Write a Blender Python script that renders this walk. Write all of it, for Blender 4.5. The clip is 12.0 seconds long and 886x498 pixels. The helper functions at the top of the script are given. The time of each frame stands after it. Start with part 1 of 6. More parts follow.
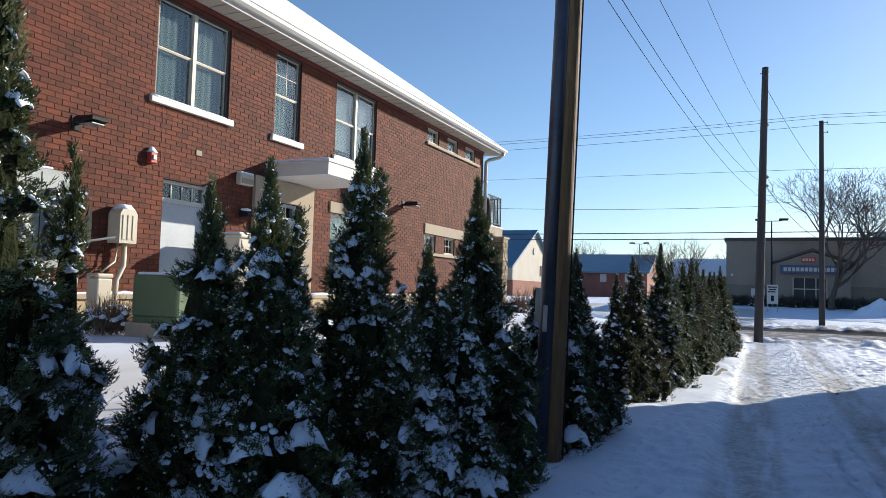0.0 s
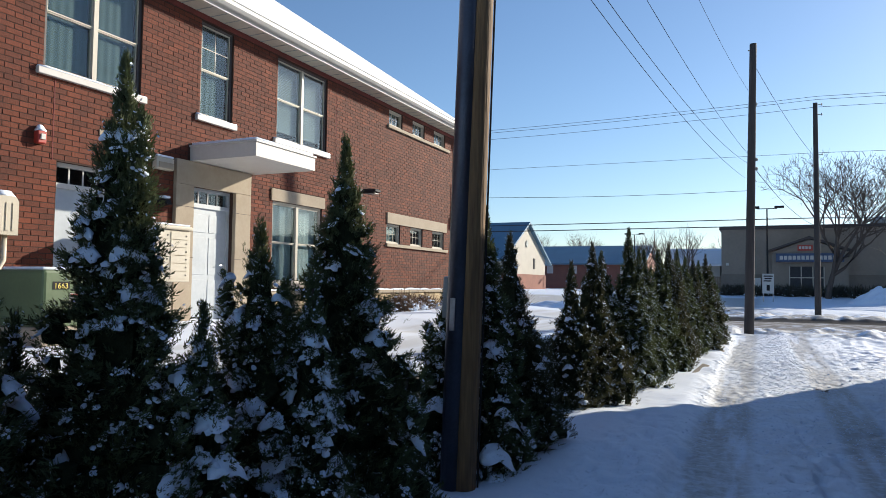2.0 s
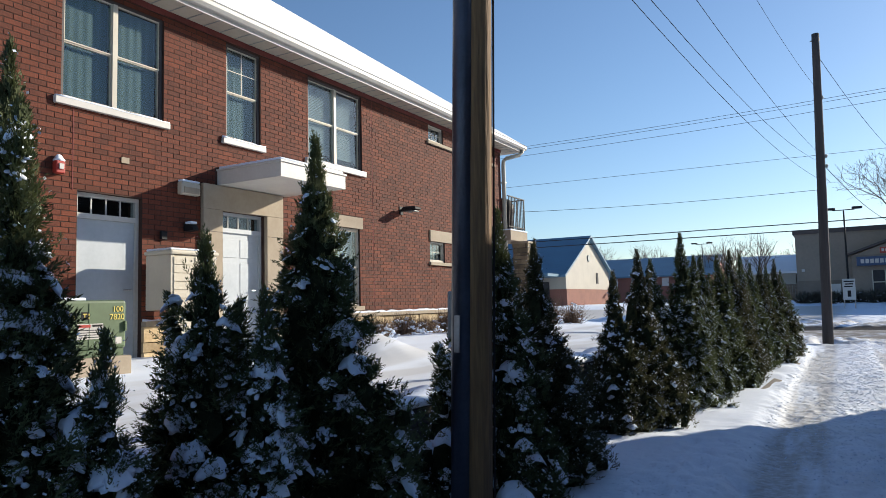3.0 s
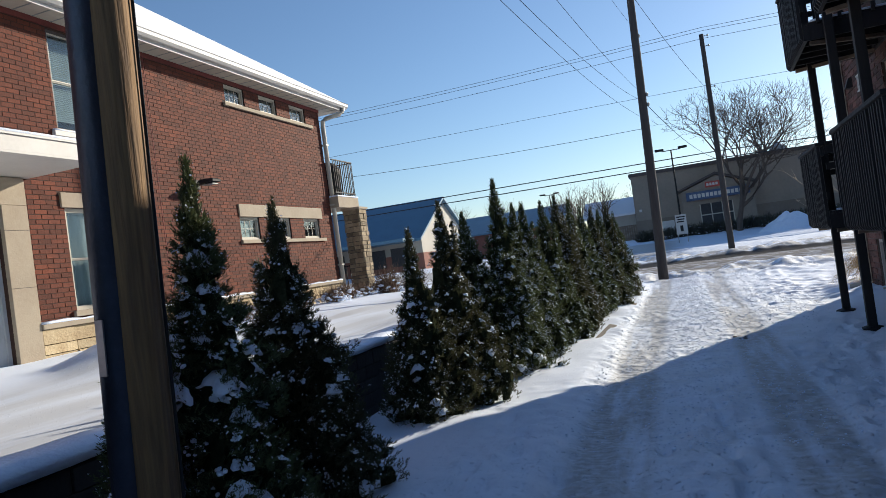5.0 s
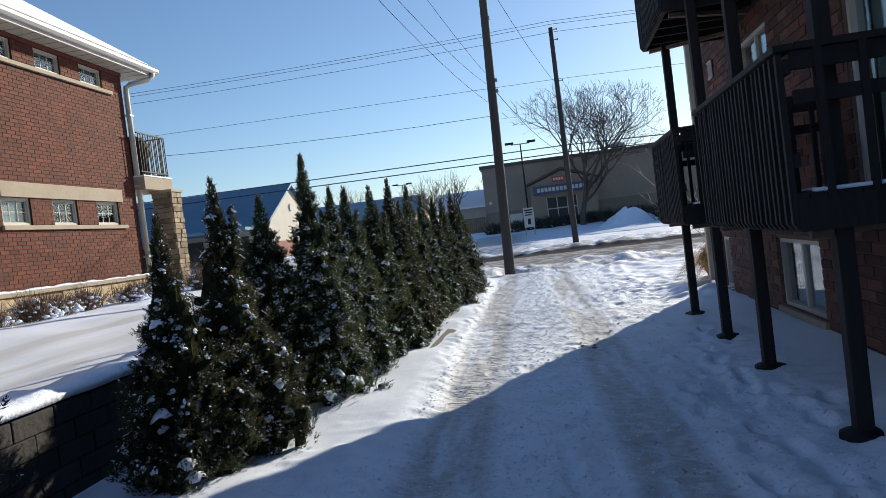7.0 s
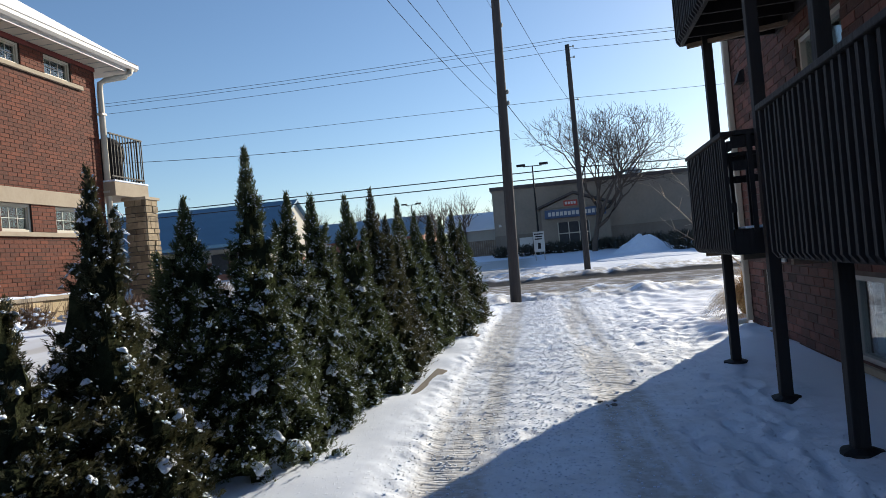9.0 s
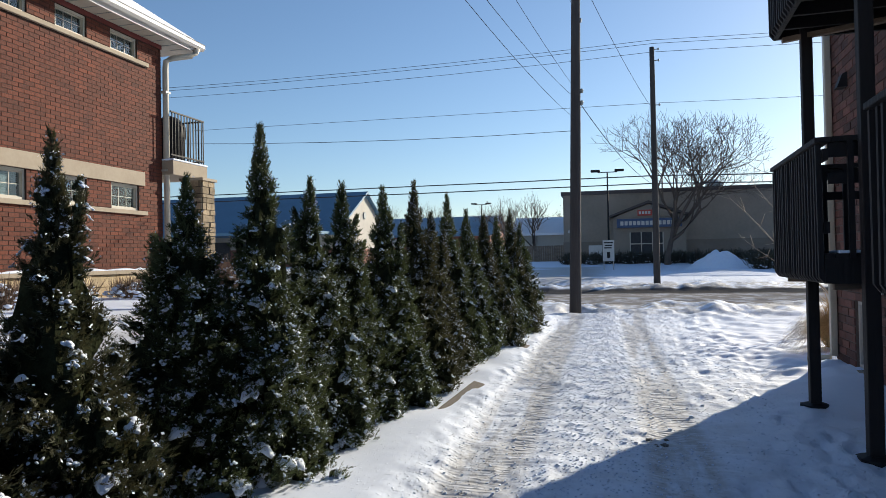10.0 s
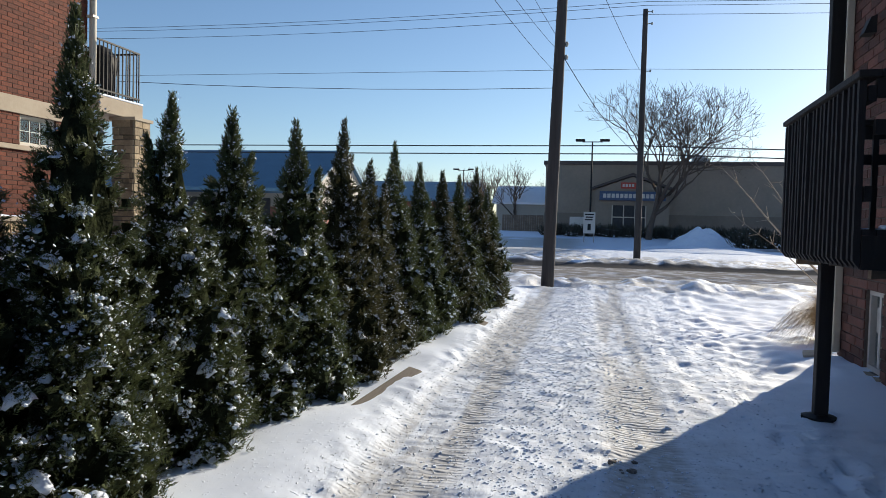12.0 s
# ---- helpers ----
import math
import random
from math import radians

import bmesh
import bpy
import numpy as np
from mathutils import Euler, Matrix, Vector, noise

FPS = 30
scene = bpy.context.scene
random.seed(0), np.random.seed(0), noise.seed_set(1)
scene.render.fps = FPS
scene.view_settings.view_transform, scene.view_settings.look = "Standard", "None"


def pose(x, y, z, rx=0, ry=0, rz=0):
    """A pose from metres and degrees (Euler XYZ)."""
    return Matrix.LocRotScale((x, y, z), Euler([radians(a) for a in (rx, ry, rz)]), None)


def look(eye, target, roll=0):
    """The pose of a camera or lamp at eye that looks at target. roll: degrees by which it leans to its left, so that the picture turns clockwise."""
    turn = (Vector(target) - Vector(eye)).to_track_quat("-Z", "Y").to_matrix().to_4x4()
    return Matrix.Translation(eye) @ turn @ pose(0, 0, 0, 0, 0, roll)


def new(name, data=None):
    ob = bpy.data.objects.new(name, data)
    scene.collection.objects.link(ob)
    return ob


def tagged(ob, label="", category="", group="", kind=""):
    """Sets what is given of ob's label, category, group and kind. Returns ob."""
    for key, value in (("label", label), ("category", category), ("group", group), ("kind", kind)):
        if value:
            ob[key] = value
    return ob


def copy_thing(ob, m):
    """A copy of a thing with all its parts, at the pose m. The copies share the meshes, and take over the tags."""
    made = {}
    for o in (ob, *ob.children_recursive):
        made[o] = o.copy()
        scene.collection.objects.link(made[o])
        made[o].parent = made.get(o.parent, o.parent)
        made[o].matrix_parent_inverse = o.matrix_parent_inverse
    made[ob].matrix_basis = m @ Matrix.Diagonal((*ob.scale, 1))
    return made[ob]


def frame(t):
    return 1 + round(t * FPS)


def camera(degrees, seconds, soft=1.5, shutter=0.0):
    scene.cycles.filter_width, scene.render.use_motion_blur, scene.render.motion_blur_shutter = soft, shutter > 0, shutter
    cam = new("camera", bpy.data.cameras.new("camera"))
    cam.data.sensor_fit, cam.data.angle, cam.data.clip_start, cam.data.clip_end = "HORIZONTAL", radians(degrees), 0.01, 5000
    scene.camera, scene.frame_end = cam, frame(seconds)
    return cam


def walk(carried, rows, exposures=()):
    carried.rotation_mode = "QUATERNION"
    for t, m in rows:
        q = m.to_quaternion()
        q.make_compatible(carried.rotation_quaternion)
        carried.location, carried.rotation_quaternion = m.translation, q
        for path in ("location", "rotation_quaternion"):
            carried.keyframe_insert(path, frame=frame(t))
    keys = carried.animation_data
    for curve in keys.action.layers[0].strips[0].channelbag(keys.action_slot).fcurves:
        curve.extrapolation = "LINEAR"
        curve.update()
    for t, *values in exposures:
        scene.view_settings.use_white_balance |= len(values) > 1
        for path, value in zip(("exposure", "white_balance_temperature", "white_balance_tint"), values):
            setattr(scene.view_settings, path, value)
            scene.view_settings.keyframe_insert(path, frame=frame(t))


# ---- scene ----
cam = camera(65.1, 12.0, soft=0.8)
PATH = [
    (0, (0.15, 3.554, 1.613), (-0.681, 5.37, 1.726), 1.6),
    (0.5, (0.233, 3.956, 1.54), (-0.635, 5.757, 1.597), 0.2),
    (1, (0.235, 4.363, 1.573), (-0.518, 6.214, 1.669), 1.9),
    (1.5, (0.343, 4.755, 1.541), (-0.486, 6.572, 1.639), 0.9),
    (2, (0.439, 5.022, 1.594), (-0.391, 6.839, 1.692), 0.7),
    (2.5, (0.427, 5.544, 1.547), (-0.385, 7.365, 1.696), -1.7),
    (3, (0.555, 5.759, 1.564), (-0.435, 7.49, 1.72), -1.4),
    (3.5, (0.661, 6.115, 1.57), (-0.115, 7.949, 1.756), -0.8),
    (5.3, (0.73, 7.723, 1.528), (0.09, 9.618, 1.552), -8.2),
    (5.5, (0.691, 7.913, 1.533), (0.133, 9.831, 1.638), -6.1),
    (6, (0.719, 8.351, 1.534), (0.39, 10.323, 1.467), -4.4),
    (6.5, (0.778, 8.797, 1.548), (0.496, 10.775, 1.468), -6.6),
    (6.7, (0.815, 8.924, 1.532), (0.464, 10.893, 1.519), -7.1),
    (7, (0.761, 9.2, 1.529), (0.514, 11.184, 1.482), -7.1),
    (8.8, (0.827, 10.656, 1.528), (0.583, 12.641, 1.508), -4.9),
    (9, (0.788, 10.805, 1.505), (0.52, 12.786, 1.523), -5.2),
    (9.5, (0.903, 11.298, 1.485), (0.676, 13.285, 1.503), -1.7),
    (10, (0.956, 11.537, 1.513), (0.492, 13.482, 1.541), -1.1),
    (10.5, (0.934, 11.908, 1.492), (0.606, 13.88, 1.44), -3.1),
    (11, (0.997, 12.225, 1.51), (0.605, 14.185, 1.576), -1.8),
    (11.5, (1.024, 12.664, 1.489), (0.543, 14.603, 1.397), -3.3),
    (12, (1.065, 13.025, 1.46), (0.65, 14.981, 1.39), 1.5),
]
walk(cam, [(t, look(eye, target, roll)) for t, eye, target, roll in PATH], [(0, 0.72, 5950, 10), (2.5, 0.68, 6050, 10), (5.5, 0.56, 6050, 10), (12, 0.55, 6200, 10)])

# ---------------- light ----------------
SUN_AZ, SUN_EL = 31.2, 20.0          # degrees: turned from +y towards +x, and above the horizon
SUN_DIR = Vector((math.sin(radians(SUN_AZ)) * math.cos(radians(SUN_EL)),
                  math.cos(radians(SUN_AZ)) * math.cos(radians(SUN_EL)), math.sin(radians(SUN_EL))))
world = bpy.data.worlds.new("winter_sky")
scene.world = world
world.use_nodes = True
wn = world.node_tree.nodes
wn.clear()
sky = wn.new("ShaderNodeTexSky")
sky.sky_type = "NISHITA"
sky.sun_disc = False
sky.sun_elevation, sky.sun_rotation = radians(SUN_EL), radians(SUN_AZ)
sky.air_density, sky.dust_density, sky.ozone_density = 1.0, 0.3, 3.0
bg = wn.new("ShaderNodeBackground")
bg.inputs["Strength"].default_value = 0.085
wout = wn.new("ShaderNodeOutputWorld")
world.node_tree.links.new(sky.outputs["Color"], bg.inputs["Color"])
world.node_tree.links.new(bg.outputs["Background"], wout.inputs["Surface"])
sun_data = bpy.data.lights.new("sun", "SUN")
sun_data.energy, sun_data.angle, sun_data.color = 4.6, radians(0.5), (1.0, 0.87, 0.67)
sun = new("sun", sun_data)
sun.matrix_world = look(SUN_DIR * 60, (0, 0, 0))


# ---------------- materials ----------------
def material(name, color, rough=0.7, metal=0.0, second=None, scale=6.0, mix=0.5, bump=0.0, bump_scale=40.0,
             per_object=0.0, per_island=0.0, spec=0.5, detail=4.0, stretch=(1, 1, 1)):
    """A node material: two colours mixed by a large and a fine noise, a bump, and a random value shift a piece."""
    m = bpy.data.materials.new(name)
    m.use_nodes = True
    nt = m.node_tree
    b = nt.nodes["Principled BSDF"]
    b.inputs["Roughness"].default_value = rough
    b.inputs["Metallic"].default_value = metal
    b.inputs["Specular IOR Level"].default_value = spec
    second = second or tuple(c * 0.72 for c in color)
    geo = nt.nodes.new("ShaderNodeNewGeometry")
    mapping = nt.nodes.new("ShaderNodeMapping")
    mapping.inputs["Scale"].default_value = stretch
    nt.links.new(geo.outputs["Position"], mapping.inputs["Vector"])
    n1 = nt.nodes.new("ShaderNodeTexNoise")
    n1.inputs["Scale"].default_value, n1.inputs["Detail"].default_value = scale, detail
    n2 = nt.nodes.new("ShaderNodeTexNoise")
    n2.inputs["Scale"].default_value, n2.inputs["Detail"].default_value = scale * 9, 3.0
    nt.links.new(mapping.outputs["Vector"], n1.inputs["Vector"])
    nt.links.new(mapping.outputs["Vector"], n2.inputs["Vector"])
    add = nt.nodes.new("ShaderNodeMath")
    add.operation = "MULTIPLY_ADD"
    nt.links.new(n2.outputs["Fac"], add.inputs[0])
    add.inputs[1].default_value = 0.5
    nt.links.new(n1.outputs["Fac"], add.inputs[2])
    ramp = nt.nodes.new("ShaderNodeMapRange")
    ramp.inputs["From Min"].default_value, ramp.inputs["From Max"].default_value = 0.75 - 0.3 * mix, 0.75 + 0.3 * (1.2 - mix)
    nt.links.new(add.outputs[0], ramp.inputs["Value"])
    mixer = nt.nodes.new("ShaderNodeMix")
    mixer.data_type = "RGBA"
    mixer.inputs["A"].default_value, mixer.inputs["B"].default_value = (*color, 1), (*second, 1)
    nt.links.new(ramp.outputs["Result"], mixer.inputs["Factor"])
    last = mixer.outputs["Result"]
    if per_object or per_island:
        hsv = nt.nodes.new("ShaderNodeHueSaturation")
        vary = nt.nodes.new("ShaderNodeMapRange")
        if per_object:
            info = nt.nodes.new("ShaderNodeObjectInfo")
            nt.links.new(info.outputs["Random"], vary.inputs["Value"])
        else:
            nt.links.new(geo.outputs["Random Per Island"], vary.inputs["Value"])
        amount = per_object or per_island
        vary.inputs["To Min"].default_value, vary.inputs["To Max"].default_value = 1 - amount, 1 + amount
        nt.links.new(vary.outputs["Result"], hsv.inputs["Value"])
        nt.links.new(last, hsv.inputs["Color"])
        last = hsv.outputs["Color"]
    nt.links.new(last, b.inputs["Base Color"])
    if bump:
        n3 = nt.nodes.new("ShaderNodeTexNoise")
        n3.inputs["Scale"].default_value, n3.inputs["Detail"].default_value = bump_scale, 5.0
        nt.links.new(mapping.outputs["Vector"], n3.inputs["Vector"])
        bn = nt.nodes.new("ShaderNodeBump")
        bn.inputs["Strength"].default_value, bn.inputs["Distance"].default_value = bump, 0.02
        nt.links.new(n3.outputs["Fac"], bn.inputs["Height"])
        nt.links.new(bn.outputs["Normal"], b.inputs["Normal"])
    return m


def glass_material(name, tint=(0.8, 0.88, 0.9)):
    m = bpy.data.materials.new(name)
    m.use_nodes = True
    nt = m.node_tree
    nt.nodes.clear()
    gl = nt.nodes.new("ShaderNodeBsdfGlossy")
    gl.inputs["Roughness"].default_value = 0.03
    tr = nt.nodes.new("ShaderNodeBsdfTransparent")
    tr.inputs["Color"].default_value = (*tint, 1)
    lw = nt.nodes.new("ShaderNodeLayerWeight")
    lw.inputs["Blend"].default_value = 0.5
    pw = nt.nodes.new("ShaderNodeMath")
    pw.operation = "POWER"
    nt.links.new(lw.outputs["Facing"], pw.inputs[0])
    pw.inputs[1].default_value = 3.5
    fr = nt.nodes.new("ShaderNodeMapRange")
    nt.links.new(pw.outputs[0], fr.inputs["Value"])
    fr.inputs["To Min"].default_value, fr.inputs["To Max"].default_value = 0.05, 0.9
    mx = nt.nodes.new("ShaderNodeMixShader")
    out = nt.nodes.new("ShaderNodeOutputMaterial")
    nt.links.new(fr.outputs[0], mx.inputs[0])
    nt.links.new(tr.outputs[0], mx.inputs[1])
    nt.links.new(gl.outputs[0], mx.inputs[2])
    nt.links.new(mx.outputs[0], out.inputs["Surface"])
    return m


M_BRICK = material("red_brick", (0.128, 0.029, 0.0105), 0.85, second=(0.088, 0.02, 0.009), scale=3, bump=0.3, bump_scale=60, per_island=0.27)
M_BRICK_P = material("red_brick_piece", (0.128, 0.029, 0.0105), 0.85, second=(0.088, 0.02, 0.009), scale=3, bump=0.3, bump_scale=60, per_object=0.27)
M_MORTAR = material("mortar", (0.055, 0.028, 0.02), 0.95, scale=5, bump=0.3)
M_BRICK2 = material("dark_brick", (0.13, 0.05, 0.036), 0.85, second=(0.08, 0.04, 0.034), scale=2, bump=0.4, bump_scale=50, per_island=0.5)
M_BRICK2_P = material("dark_brick_piece", (0.13, 0.05, 0.036), 0.85, second=(0.08, 0.04, 0.034), scale=2, bump=0.4, bump_scale=50, per_object=0.5)
M_MORTAR2 = material("grey_mortar", (0.15, 0.125, 0.11), 0.95, scale=5, bump=0.3)
M_STONE = material("limestone", (0.5, 0.4, 0.25), 0.9, second=(0.38, 0.28, 0.16), scale=4, bump=0.6, bump_scale=25, per_object=0.32)
# the limestone again, darkened in colour for the shade under the balcony
M_PIERSHADE = material("shaded_pier_stone", (0.3, 0.235, 0.15), 0.9, second=(0.2, 0.155, 0.1), scale=6, bump=0.7, bump_scale=25, per_object=0.4)
M_CAST = material("cast_stone", (0.38, 0.32, 0.24), 0.85, second=(0.33, 0.27, 0.2), scale=2, bump=0.15)
M_WHITE = material("white_paint", (0.56, 0.54, 0.51), 0.5, second=(0.5, 0.48, 0.45), scale=2)
M_FRAME = material("almond_frame", (0.5, 0.46, 0.38), 0.5, second=(0.44, 0.4, 0.33), scale=2)
M_DARKFRAME = material("dark_frame", (0.06, 0.045, 0.045), 0.5)
M_DOOR = material("door_paint", (0.46, 0.5, 0.54), 0.45, second=(0.4, 0.44, 0.48), scale=2)
M_FRIEZE = material("frieze_brick", (0.17, 0.035, 0.03), 0.8, scale=3, bump=0.2)
M_GLASS = glass_material("window_glass")
# near-black colour that puts the shade of unlit rooms into openings
M_DARK = material("unlit_interior", (0.05, 0.05, 0.055), 0.9)
M_BLIND = material("blind", (0.3, 0.34, 0.34), 0.8, second=(0.24, 0.28, 0.28), scale=3, stretch=(1, 1, 0.2))
M_CURTAIN = material("curtain", (0.075, 0.105, 0.1), 0.9, second=(0.062, 0.09, 0.085), scale=8, stretch=(1, 1, 0.08))
M_SNOW = material("snow", (0.79, 0.86, 0.97), 0.65, second=(0.74, 0.81, 0.95), scale=8, bump=0.5, bump_scale=30, spec=0.3)
M_ROOFSNOW = material("roof_snow", (0.86, 0.87, 0.9), 0.65, second=(0.82, 0.84, 0.88), scale=1, bump=0.3, bump_scale=6, spec=0.3)
M_POLE = material("pole_wood", (0.26, 0.15, 0.06), 0.8, second=(0.06, 0.033, 0.02), scale=6, bump=0.7, bump_scale=30, stretch=(1, 1, 0.06))
M_POLEGREY = material("weathered_pole", (0.054, 0.05, 0.05), 0.9, second=(0.032, 0.03, 0.031), scale=6, bump=0.6, bump_scale=30, stretch=(0.620, 0.620, 0.037))
M_DECK = material("dark_stained_wood", (0.015, 0.012, 0.013), 0.75, second=(0.009, 0.007, 0.008), scale=5, bump=0.4, bump_scale=25, stretch=(1, 1, 0.15))
M_DECKRAW = material("raw_joist_wood", (0.24, 0.18, 0.13), 0.85, second=(0.13, 0.1, 0.08), scale=5, bump=0.4, stretch=(0.3, 1, 1))
M_LEAF = material("cedar_foliage", (0.066, 0.088, 0.038), 0.75, second=(0.09, 0.105, 0.05), scale=2.5, per_island=0.5, spec=0.25)
M_LEAFDRY = material("dry_cedar_foliage", (0.062, 0.064, 0.036), 0.75, second=(0.05, 0.062, 0.032), scale=2.5, per_island=0.5, spec=0.25)


def let_light_through(m, amount, color):
    """Thin leaves pass part of the light on."""
    nt = m.node_tree
    out = nt.nodes["Material Output"]
    mix, tr = nt.nodes.new("ShaderNodeMixShader"), nt.nodes.new("ShaderNodeBsdfTranslucent")
    mix.inputs[0].default_value = amount
    tr.inputs["Color"].default_value = (*color, 1)
    nt.links.new(nt.nodes["Principled BSDF"].outputs[0], mix.inputs[1])
    nt.links.new(tr.outputs[0], mix.inputs[2])
    nt.links.new(mix.outputs[0], out.inputs["Surface"])


let_light_through(M_LEAF, 0.2, (0.1, 0.12, 0.05))
let_light_through(M_LEAFDRY, 0.2, (0.1, 0.095, 0.045))
# shade deep inside the crowns is put into this dark colour
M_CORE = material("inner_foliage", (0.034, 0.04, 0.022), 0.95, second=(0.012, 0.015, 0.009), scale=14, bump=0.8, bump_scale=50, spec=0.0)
M_BARK = material("bark", (0.1, 0.075, 0.06), 0.9, second=(0.065, 0.05, 0.04), scale=12, bump=0.6, bump_scale=40, stretch=(1, 1, 0.25))
M_BLACK = material("black_metal", (0.02, 0.02, 0.022), 0.6, spec=0.2)
M_WIRE = material("cable_sheath", (0.06, 0.06, 0.065), 0.9, spec=0.0)
M_GREYMETAL = material("grey_metal", (0.3, 0.33, 0.33), 0.5, metal=0.2, scale=3)
M_STEEL = material("galvanised", (0.45, 0.46, 0.48), 0.4, metal=0.8, scale=6)
M_GREEN = material("green_enamel", (0.1, 0.15, 0.075), 0.5, second=(0.085, 0.125, 0.065), scale=3)
M_BEIGE = material("beige_enamel", (0.55, 0.5, 0.4), 0.45, second=(0.5, 0.45, 0.36), scale=3)
M_RETAIN = material("retaining_wall", (0.036, 0.033, 0.032), 0.9, second=(0.024, 0.022, 0.021), scale=3, bump=0.6, bump_scale=20, per_object=0.25)
M_YELLOW = material("yellow_paint", (0.75, 0.6, 0.12), 0.6)
M_RED = material("red_enamel", (0.45, 0.05, 0.035), 0.45)


# ---------------- geometry helpers ----------------
def box(bm, x0, x1, y0, y1, z0, z1, bevel=0.0):
    v = [bm.verts.new((x, y, z)) for x in (x0, x1) for y in (y0, y1) for z in (z0, z1)]
    for f in ((0, 1, 3, 2), (4, 6, 7, 5), (0, 4, 5, 1), (2, 3, 7, 6), (0, 2, 6, 4), (1, 5, 7, 3)):
        bm.faces.new([v[i] for i in f])
    if bevel:
        es = list({e for w in v for e in w.link_edges})
        bmesh.ops.bevel(bm, geom=es, offset=bevel, segments=2, profile=0.5, affect="EDGES")


def tube(bm, points, radii, sides=8, cap=True):
    """A tube through the points, with a radius at each."""
    rings = []
    pts = [Vector(p) for p in points]
    for i, p in enumerate(pts):
        d = (pts[min(i + 1, len(pts) - 1)] - pts[max(i - 1, 0)]).normalized()
        a = d.orthogonal().normalized() if abs(d.z) < 0.9 else d.cross(Vector((0, 1, 0))).normalized()
        b = d.cross(a)
        r = radii[i] if hasattr(radii, "__len__") else radii
        rings.append([bm.verts.new(p + (a * math.cos(k) + b * math.sin(k)) * r)
                      for k in (2 * math.pi * j / sides for j in range(sides))])
    for r0, r1 in zip(rings, rings[1:]):
        for j in range(sides):
            bm.faces.new((r0[j], r0[(j + 1) % sides], r1[(j + 1) % sides], r1[j]))
    if cap:
        bm.faces.new(rings[0])
        bm.faces.new(rings[-1][::-1])


def loft(bm, rings, cap=True):
    """Faces between rings of points with equal counts."""
    rows = [[bm.verts.new(p) for p in ring] for ring in rings]
    n = len(rows[0])
    for r0, r1 in zip(rows, rows[1:]):
        for j in range(n):
            bm.faces.new((r0[j], r0[(j + 1) % n], r1[(j + 1) % n], r1[j]))
    if cap:
        bm.faces.new(rows[0][::-1])
        bm.faces.new(rows[-1])


def mesh_of(name, bm, mat, smooth=False):
    bmesh.ops.recalc_face_normals(bm, faces=bm.faces)
    me = bpy.data.meshes.new(name)
    bm.to_mesh(me)
    bm.free()
    me.materials.append(mat)
    if smooth:
        me.shade_smooth()
    return me


def part(name, bm, mat, parent=None, label="", smooth=False, kind=""):
    """Links a bmesh as one mesh object under a thing or a part."""
    ob = new(name, mesh_of(name, bm, mat, smooth))
    ob.parent = parent
    if parent is not None:
        # the parts are modelled in the coordinates of their top-level thing's parent space
        ob.matrix_parent_inverse = parent.matrix_world.inverted() if parent.type == "EMPTY" and parent.get("abs") else Matrix()
    if label or kind:
        tagged(ob, label, kind=kind)
    return ob


def thing(name, label, category, group="", kind="", at=(0, 0, 0)):
    ob = new(name)
    ob.empty_display_size = 0.2
    ob.location = at
    return tagged(ob, label, category, group, kind)


def box_part(name, dims, mat, parent=None, label="", bevel=0.0, kind=""):
    bm = bmesh.new()
    box(bm, *dims, bevel=bevel)
    return part(name, bm, mat, parent, label, kind=kind)


def raw_mesh(name, verts, faces, mat, parent=None, smooth=False):
    """A mesh from numpy arrays of corners and of faces with equal corner counts."""
    me = bpy.data.meshes.new(name)
    n, k = faces.shape
    me.vertices.add(len(verts))
    me.vertices.foreach_set("co", np.ascontiguousarray(verts, dtype=np.float32).ravel())
    me.loops.add(n * k)
    me.loops.foreach_set("vertex_index", np.ascontiguousarray(faces, dtype=np.int32).ravel())
    me.polygons.add(n)
    me.polygons.foreach_set("loop_start", np.arange(0, n * k, k, dtype=np.int32))
    me.update(calc_edges=True)
    me.materials.append(mat)
    if smooth:
        me.shade_smooth()
    else:
        me.shade_flat()
    ob = new(name, me)
    ob.parent = parent
    return ob


def value_noise(x, y, scale, seed=0):
    """Smooth lattice noise in 0..1 over arrays."""
    g = np.random.RandomState(seed).rand(256, 256)
    u, v = x / scale, y / scale
    i, j = np.floor(u).astype(int), np.floor(v).astype(int)
    fu, fv = u - i, v - j
    fu, fv = fu * fu * (3 - 2 * fu), fv * fv * (3 - 2 * fv)
    i0, i1, j0, j1 = i % 256, (i + 1) % 256, j % 256, (j + 1) % 256
    return (g[i0, j0] * (1 - fu) + g[i1, j0] * fu) * (1 - fv) + (g[i0, j1] * (1 - fu) + g[i1, j1] * fu) * fv


def smoothstep(a, b, v):
    t = np.clip((v - a) / (b - a), 0, 1)
    return t * t * (3 - 2 * t)


# ---------------- ground ----------------
RW_X = -2.62                       # face of the retaining wall


